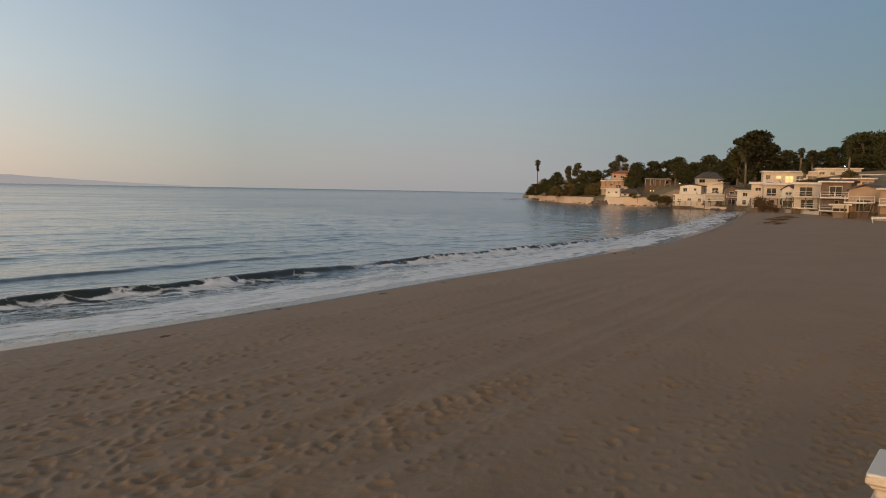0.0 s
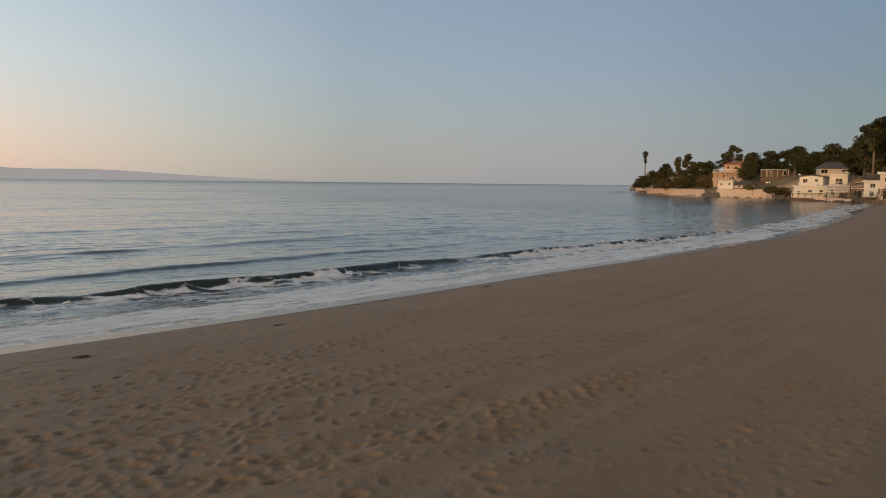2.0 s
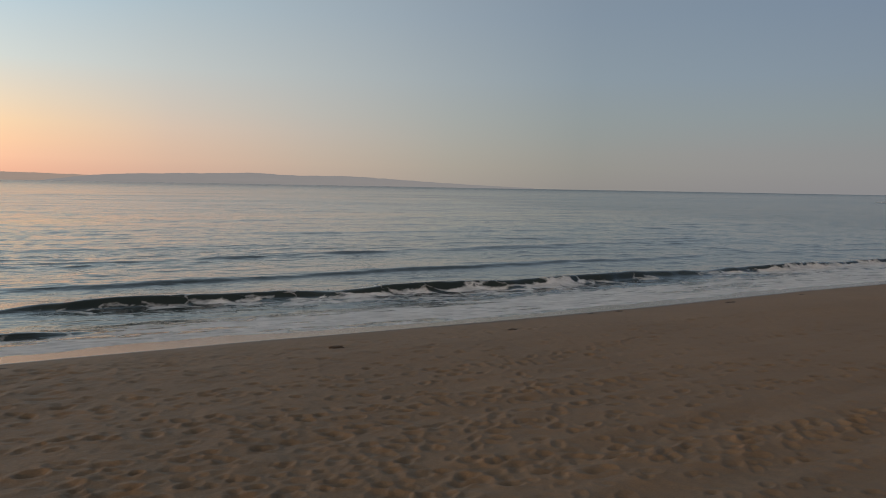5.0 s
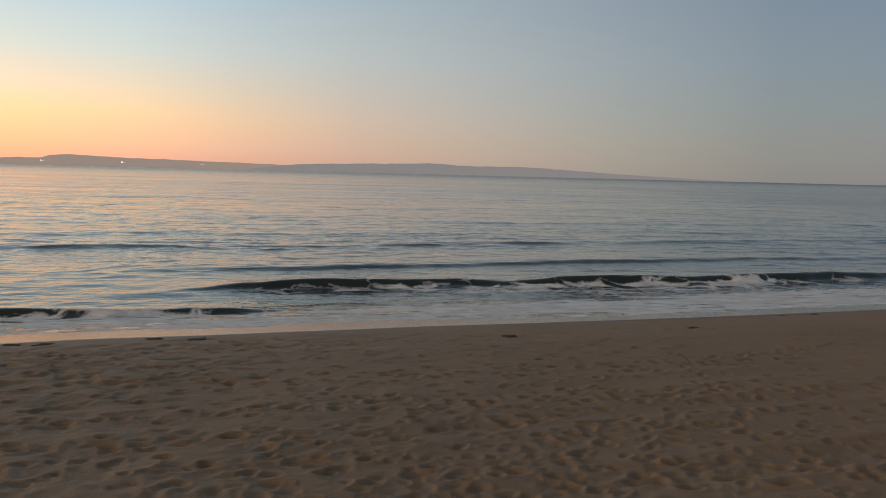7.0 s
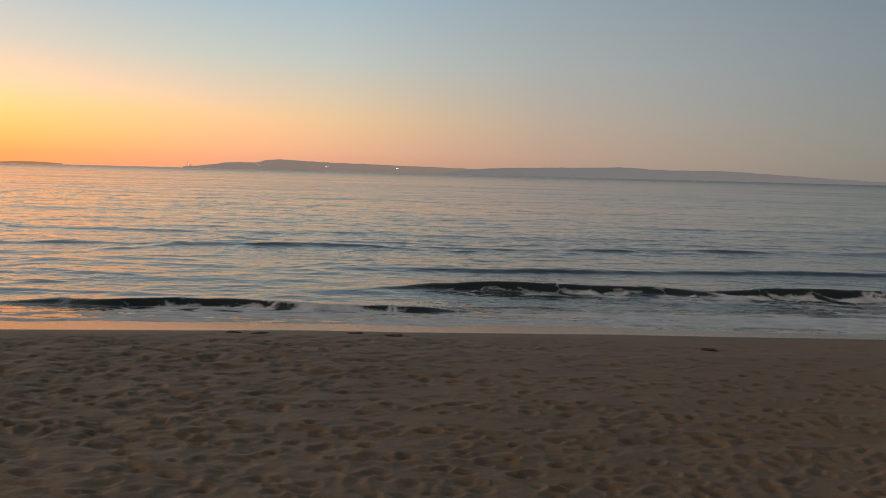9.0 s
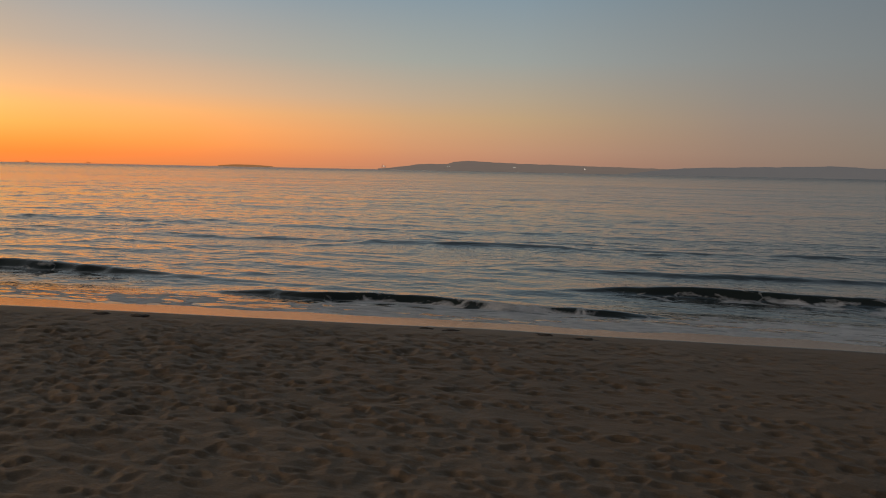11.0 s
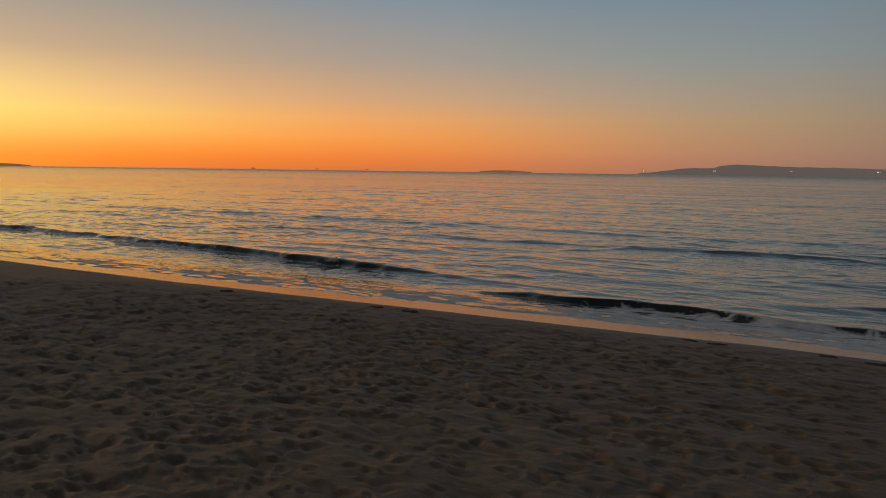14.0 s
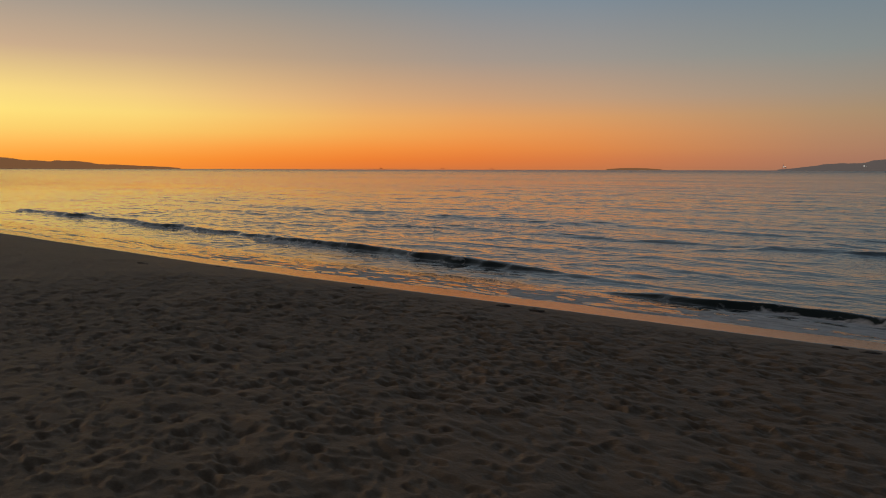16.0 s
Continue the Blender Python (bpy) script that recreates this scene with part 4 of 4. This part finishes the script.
def house(x, y, z, turn, w, d, h, roof, wall, label, deck_spec=(), lit=False, chimney=False, seed=0):
    g = random.Random(seed)
    ob = thing("house", pose(x, y, z, 0, 0, turn), label, "house", "houses round the bay")
    eave = h * ({"gable": 0.84, "hip": 0.74, "low": 0.5}.get(roof, 0.93))
    paint = PAINT[wall]
    part("foundation", box(-w / 2 + 0.1, w / 2 - 0.1, 0.1, d - 0.1, -3.0, 0.35), PALE_STONE if z > 4 else WOOD, ob)
    if roof == "gable":
        part("wall", prism([(-w / 2, 0.35), (w / 2, 0.35), (w / 2, eave), (0, h - 0.15), (-w / 2, eave)], 0, d), paint, ob)
        o, t = 0.45, 0.22
        k = (h - eave) / (w / 2)
        for s in (-1, 1):
            part("roof", prism([(0, h), (s * (w / 2 + o), eave - k * o), (s * (w / 2 + o), eave - k * o + t), (0, h + t)], -o, d + o), SHINGLE, ob)
    elif roof in ("hip", "low"):
        part("wall", box(-w / 2, w / 2, 0, d, 0.35, eave), paint, ob)
        bm = bmesh.new()
        o = 0.6
        base = [bm.verts.new(v) for v in ((-w / 2 - o, -o, eave), (w / 2 + o, -o, eave), (w / 2 + o, d + o, eave), (-w / 2 - o, d + o, eave))]
        low = [bm.verts.new(v.co - Vector((0, 0, 0.25))) for v in base]
        r0, r1 = bm.verts.new((-w / 4, d / 2, h)), bm.verts.new((w / 4, d / 2, h))
        for f in ((base[0], base[1], r1, r0), (base[2], base[3], r0, r1), (base[1], base[2], r1), (base[3], base[0], r0), low[::-1]):
            bm.faces.new(f)
        for i in range(4):
            bm.faces.new((low[i], low[(i + 1) % 4], base[(i + 1) % 4], base[i]))
        part("roof", bm, TILE if roof == "hip" else SHINGLE, ob, "red tiled hip roof" if roof == "hip" else "dark shingled roof")
    else:
        part("wall", box(-w / 2, w / 2, 0, d, 0.35, eave), paint, ob)
        lift = 0.5 if roof == "shed" else 0.0
        part("roof", prism([(-w / 2 - 0.5, eave), (w / 2 + 0.5, eave + lift), (w / 2 + 0.5, h + lift), (-w / 2 - 0.5, h)], -0.8, d + 0.5),
             WHITE_ROOF if wall in ("cream", "white") else SHINGLE, ob)
        part("fascia", box(-w / 2 - 0.55, w / 2 + 0.55, -0.9, -0.8, eave - 0.05, eave + 0.2), TRIM, ob)
    storeys = max(1, round((eave - 0.4) / 2.9))
    sh = (eave - 0.4) / storeys
    for s in range(storeys):
        n = max(1, int(w / 3.0))
        for i in range(n):
            glow = lit and s == storeys - 1 and i in (1, 2)
            if n > 1 and g.random() < 0.22 and not glow:
                continue
            slider = g.random() < (0.55 if deck_spec else 0.25)
            ww = min(g.uniform(2.0, 2.8) if slider else g.uniform(0.7, 1.7), w / n - 0.4)
            wh = min(sh - 0.75, 2.0) if slider else min(sh - 1.0, g.choice((0.8, 1.1, 1.4)))
            base = 0.12 if slider else (sh - wh) * g.uniform(0.45, 0.65)
            window(ob, -w / 2 + w * (i + 0.5) / n + g.uniform(-0.3, 0.3), 0.4 + s * sh + base, ww, wh, 0.0, 0, glow, TRIM if wall in ("white", "tan", "pink", "brown") else paint)
        for side in (-1, 1):
            for yy in (0.25, 0.65):
                if g.random() < 0.35:
                    continue
                wh = min(sh - 1.1, g.choice((0.8, 1.2)))
                window(ob, side * w / 2, 0.4 + s * sh + (sh - wh) * 0.55, g.uniform(0.7, 1.5), wh, d * yy, 90 * side, False, TRIM if wall in ("white", "tan", "pink", "brown") else paint)
    if roof == "flat" and w > 5:
        part("vent_pipe", tube([Vector((w * g.uniform(-0.3, 0.3), d * 0.4, h - 0.1)), Vector((0, d * 0.4, h + 0.7)) + Vector((w * 0.1, 0, 0))], [0.12, 0.1], 6), STEEL, ob)
    # a stair of wooden treads down to the beach
    if deck_spec and z < 3:
        foot, rise = deck_spec[-1][0], 0.19
        steps = max(3, int((foot + 0.8) / rise))
        sx, out = g.choice((-1, 1)) * (w / 2 - 0.8), deck_spec[-1][1]
        for k in range(steps):
            part("tread", box(sx - 0.5, sx + 0.5, -out - 0.28 * (k + 1), -out - 0.28 * k, foot - rise * (k + 1) - 0.05, foot - rise * (k + 1)), WOOD, ob)
        for off in (-0.55, 0.5):
            part("stringer", prism([(0, foot), (0, foot - 0.28), (steps * 0.28, foot - steps * rise - 0.2), (steps * 0.28, foot - steps * rise + 0.08)], sx + off, sx + off + 0.05), WOOD, ob).matrix_basis = Matrix.Translation((0, -out, 0)) @ Matrix(((0, 1, 0, 0), (-1, 0, 0, 0), (0, 0, 1, 0), (0, 0, 0, 1)))
    for z0, out in deck_spec:
        deck(ob, -w / 2 + 0.1, w / 2 - 0.1, z0, 0.0, out, z0 - 0.2 + 1.2)
    if chimney:
        part("chimney", box(w / 4 - 0.4, w / 4 + 0.4, d * 0.5 - 0.4, d * 0.5 + 0.4, h - 1.2, h + 0.9), paint, ob)
    return ob


LABELS = {
    "white": "white painted beach house with decks above the shore", "cream": "cream painted house with wide windows",
    "tan": "tan shingled beach house on wooden posts", "brown": "dark brown wooden beach house with balconies",
    "grey": "grey painted low beach house", "pink": "terracotta stucco house with white window frames",
}
HOUSES = [
    (345, 214, 11.3, -70, 10.6, 10, 6.2, 'hip', 'pink', (), False, True),
    (337, 213, 7.1, -70, 13.8, 9, 4.9, 'flat', 'pink', ((0.9, 2.2), (4.95, 1.6)), False, False),
    (318, 202, 3.4, -66, 6.7, 9, 4.6, 'flat', 'white', (), False, False),
    (325, 197, 3.6, -67, 8.3, 9, 4.1, 'low', 'white', (), False, False),
    (311, 149, 10.2, -54, 10.5, 9, 5.1, 'low', 'cream', (), False, False),
    (283, 144, 5.2, -78, 8.3, 8, 4.3, 'gable', 'white', ((0.6, 1.4),), False, False),
    (275, 140, 0.6, -78, 11.6, 9, 5.0, 'flat', 'white', ((2.6, 2.4), (0.9, 3.0)), False, False),
    (277, 131, 5.6, -77, 5.9, 8, 4.3, 'shed', 'white', ((0.6, 1.4),), False, True),
    (271, 128, 1.0, -77, 7.1, 8, 5.0, 'flat', 'grey', ((2.6, 1.8),), False, False),
    (270, 121, 1.5, -61, 4.6, 8, 7.4, 'gable', 'brown', ((3.4, 1.4),), False, False),
    (241, 104, 1.7, -77, 4.4, 8, 5.6, 'flat', 'white', ((0.9, 1.6),), False, False),
    (213, 88, 1.7, -78, 3.8, 9, 7.6, 'flat', 'cream', ((3.4, 1.5),), False, False),
    (211, 82, 1.9, -61, 6.8, 8, 7.1, 'flat', 'cream', ((3.2, 1.2),), False, False),
    (192, 72, 2.3, -84, 2.7, 9, 5.8, 'gable', 'white', ((3.0, 1.0),), False, False),
    (182, 64, 2.2, -81, 5.6, 9, 6.5, 'flat', 'cream', ((3.3, 1.3), (0.7, 1.8)), False, False),
    (170, 54, 2.1, -80, 5.6, 9, 6.9, 'flat', 'brown', ((3.3, 2.0), (0.6, 2.4)), False, False),
    (154, 44, 2.4, -88, 5.3, 9, 5.3, 'gable', 'tan', ((2.2, 3.0),), False, False),
    (146, 37, 2.3, -86, 4.3, 9, 4.9, 'flat', 'tan', ((2.0, 1.6),), False, False),
    (151, 47, 2.3, -79, 2.7, 4, 1.8, 'flat', 'cream', (), False, False),
    (246, 92, 9.3, -64, 15.5, 9, 4.1, 'flat', 'cream', ((0.4, 1.5),), True, False),
    (256, 81, 11.1, -66, 12.6, 9, 3.5, 'flat', 'cream', (), False, False),
    (197, 59, 6.6, -67, 9.0, 9, 3.5, 'flat', 'pink', (), False, False),
]
for i, row in enumerate(HOUSES):
    x, y, z, turn, w, d, h, roof, wall, decks, lit, chimney = row
    house(x, y, z, turn, w, d, h, roof, wall, LABELS[wall] if not lit else "long cream modern house with warm lit windows", decks, lit, chimney, i)


def porch(name, label, category, x, y, z, turn, w, d, h, chimney=False):
    """A flat white roof on slim posts; a dark back wall paints the shade inside."""
    ob = thing(name, pose(x, y, z, 0, 0, turn), label, category)
    part("roof", box(-w / 2, w / 2, -0.4, d, h - 0.3, h, bevel=0.03), WHITE_ROOF, ob)
    part("shade_back_wall", box(-w / 2 + 0.2, w / 2 - 0.2, d - 0.5, d - 0.3, -2.5, h - 0.3), PAINT["brown"], ob)
    part("floor_slab", box(-w / 2, w / 2, -0.2, d, -2.6, 0.0), PAINT["brown"], ob)
    n = max(4, int(w / 2))
    for i in range(n):
        px = -w / 2 + 0.3 + (w - 0.6) * i / (n - 1)
        part("post", box(px - 0.1, px + 0.1, 0.0, 0.2, 0.0, h - 0.3), TRIM, ob)
    for i in (1, n - 3):
        px = -w / 2 + 0.3 + (w - 0.6) * (i + 0.5) / (n - 1)
        win = part("window", box(px - 0.7, px + 0.7, d - 0.6, d - 0.51, 0.9, h - 0.8), TRIM, ob)
        part("pane", box(px - 0.6, px + 0.6, d - 0.64, d - 0.61, 1.0, h - 0.9), GLASS, win)
    if chimney:
        part("chimney", box(w * 0.42, w * 0.42 + 1.0, d * 0.4, d * 0.4 + 1.0, h + 0.004, h + 1.3, bevel=0.04), TRIM, ob)


porch("carport", "open carport with a flat white roof on posts", "carport", 227, 62, 8.2, -69, 8.3, 3.5, 3.6)
porch("porch_house", "low house with a white flat roof over a columned porch", "house", 354, 197, 9.7, -56, 15.3, 4.0, 3.7, True)


def street_lamp(x, y, z, foot, flood=False):
    lamp = thing("street_lamp", pose(x, y, foot), "lamp post with a glowing white lamp", "lamp", "lamps round the bay")
    h = z - foot
    part("pole", tube([Vector((0, 0, -0.5)), Vector((0, 0, h * 0.6)), Vector((0, 0, h - 0.2))], [0.09, 0.07, 0.05], 8), STEEL, lamp, smooth=True)
    bm = bmesh.new()
    bmesh.ops.create_uvsphere(bm, u_segments=10, v_segments=8, radius=0.17 if flood else 0.15)
    for v in bm.verts:
        v.co.z += h
    part("bulb", bm, FLOOD if flood else BULB, lamp, "glowing lamp globe", True)
    part("cap", tube([Vector((0, 0, h + 0.2)), Vector((0, 0, h + 0.32))], [0.2, 0.06], 8), STEEL, lamp)


for x, y, z, foot, flood in ((310.8, 184.1, 4.6, 1.5, True), (323.2, 184.7, 7.0, 3.5, False), (323.9, 183.6, 7.0, 3.5, False), (311.9, 163.8, 10.3, 6.0, False), (252.5, 78.2, 15.0, 11.5, False), (387.7, 303.2, 4.9, 2.5, False)):
    street_lamp(x, y, z, foot, flood)

# ---- things on the beach ----


def wrack_heap(x, y, length, wide, turn, seed):
    """A heap of dark kelp strands left by the tide."""
    g = np.random.default_rng(seed)
    verts, faces = [], []
    for i in range(300):
        c = np.array([g.normal(0, length / 4), g.normal(0, wide / 4), 0.0])
        k = math.exp(-(c[0] / (length * 0.4)) ** 2 - (c[1] / (wide * 0.4)) ** 2)
        c[2] = 0.3 * k * g.random()
        a, s, t = g.uniform(0, 6.28), g.uniform(0.2, 0.6), g.uniform(-0.25, 0.35)
        d, n = np.array([math.cos(a), math.sin(a), t]) * s, np.array([-math.sin(a), math.cos(a), 0.4]) * 0.06
        o = len(verts)
        verts += [c - d - n, c - d + n, c + d + n, c + d - n]
        faces.append((o, o + 1, o + 2, o + 3))
    ob = new("kelp_heap", mesh_from("kelp_heap", verts, faces, KELP))
    ob.matrix_basis = pose(x, y, float(beach_height(offshore(np.array(float(x)), np.array(float(y))))) + 0.03, 0, 0, turn)
    tagged(ob, "dark heap of kelp strewn on the sand", "kelp", kind="stuff")


for k, (x, y, length, wide, turn) in enumerate(((133, 51, 10, 3.4, 20), (113, 44, 7, 2.2, 15), (148, 55, 6, 2.5, 30))):
    wrack_heap(x, y, length, wide, turn, k)


def kelp_clump(x, y, seed):
    """A flat, ragged wad of stranded kelp, half sunk in the sand."""
    g = random.Random(seed)
    bm = bmesh.new()
    bmesh.ops.create_icosphere(bm, subdivisions=3, radius=1.0)
    off = Vector((seed * 1.7, 0, 0))
    for v in bm.verts:
        k = 1 + 0.7 * noise.noise(v.co * 1.6 + off) + 0.45 * noise.noise(v.co * 4.5 + off)
        v.co = Vector((v.co.x * 0.2 * k, v.co.y * 0.09 * k, v.co.z * 0.03 * k))
    ob = part("kelp_clump", bm, KELP_WAD, smooth=False)
    ob.matrix_basis = pose(x, y, float(beach_height(offshore(np.array(float(x)), np.array(float(y))))) + 0.01, 0, 0, g.uniform(-15, 40)) @ Matrix.Scale(g.uniform(0.5, 1.3), 4)
    tagged(ob, "small brown wad of kelp on the damp sand", "kelp", "kelp along the tide line")


rng = random.Random(11)
for k in range(26):
    x = rng.uniform(-34, 62)
    kelp_clump(x, float(shore_y(np.array(x))) - rng.choice((0.7, 1.3, 2.2, 3.2)) - rng.random(), 300 + k)


def beach_bench(x, y, turn):
    z = float(beach_height(offshore(np.array(float(x)), np.array(float(y)))))
    b = thing("beach_bench", pose(x, y, z, 0, 0, turn), "white wooden bench standing on the sand", "bench")
    for i in range(3):
        part("slat", box(-1.3, 1.3, -0.28 + i * 0.19, -0.13 + i * 0.19, 0.45, 0.5), TRIM, b)
    for i in range(2):
        part("back_slat", box(-1.3, 1.3, 0.3, 0.34, 0.62 + i * 0.2, 0.77 + i * 0.2), TRIM, b)
    for xx in (-1.1, 1.1):
        for yy in (-0.22, 0.26):
            part("leg", box(xx - 0.05, xx + 0.05, yy - 0.04, yy + 0.04, -0.1, 0.45 if yy < 0 else 1.0), TRIM, b)


beach_bench(128.9, 34.3, -75)


def garden_pillar(x, y, z, top):
    """A square masonry pillar with a stepped, moulded cap."""
    p = thing("garden_pillar", pose(x, y, z, 0, 0, 8), "cream stone pillar with a grey moulded cap on the sand", "pillar")
    h = top - z
    part("shaft", box(-0.24, 0.24, -0.24, 0.24, -0.2, h - 0.42, bevel=0.015), PALE_STONE, p)
    part("base", box(-0.31, 0.31, -0.31, 0.31, -0.3, 0.18, bevel=0.02), PALE_STONE, p)
    for half, z0, z1 in ((0.27, h - 0.42, h - 0.24), (0.315, h - 0.24, h - 0.19), (0.29, h - 0.19, h - 0.12), (0.32, h - 0.12, h - 0.085), (0.35, h - 0.085, h - 0.03)):
        part("moulding", box(-half, half, -half, half, z0, z1, bevel=0.014), PAINT["cream"], p)
    part("cap", box(-0.345, 0.345, -0.345, 0.345, h - 0.03, h, bevel=0.008), PAINT["white"], p, "flat pale grey cap slab")


garden_pillar(6.715, 1.242, 1.45, 3.3)
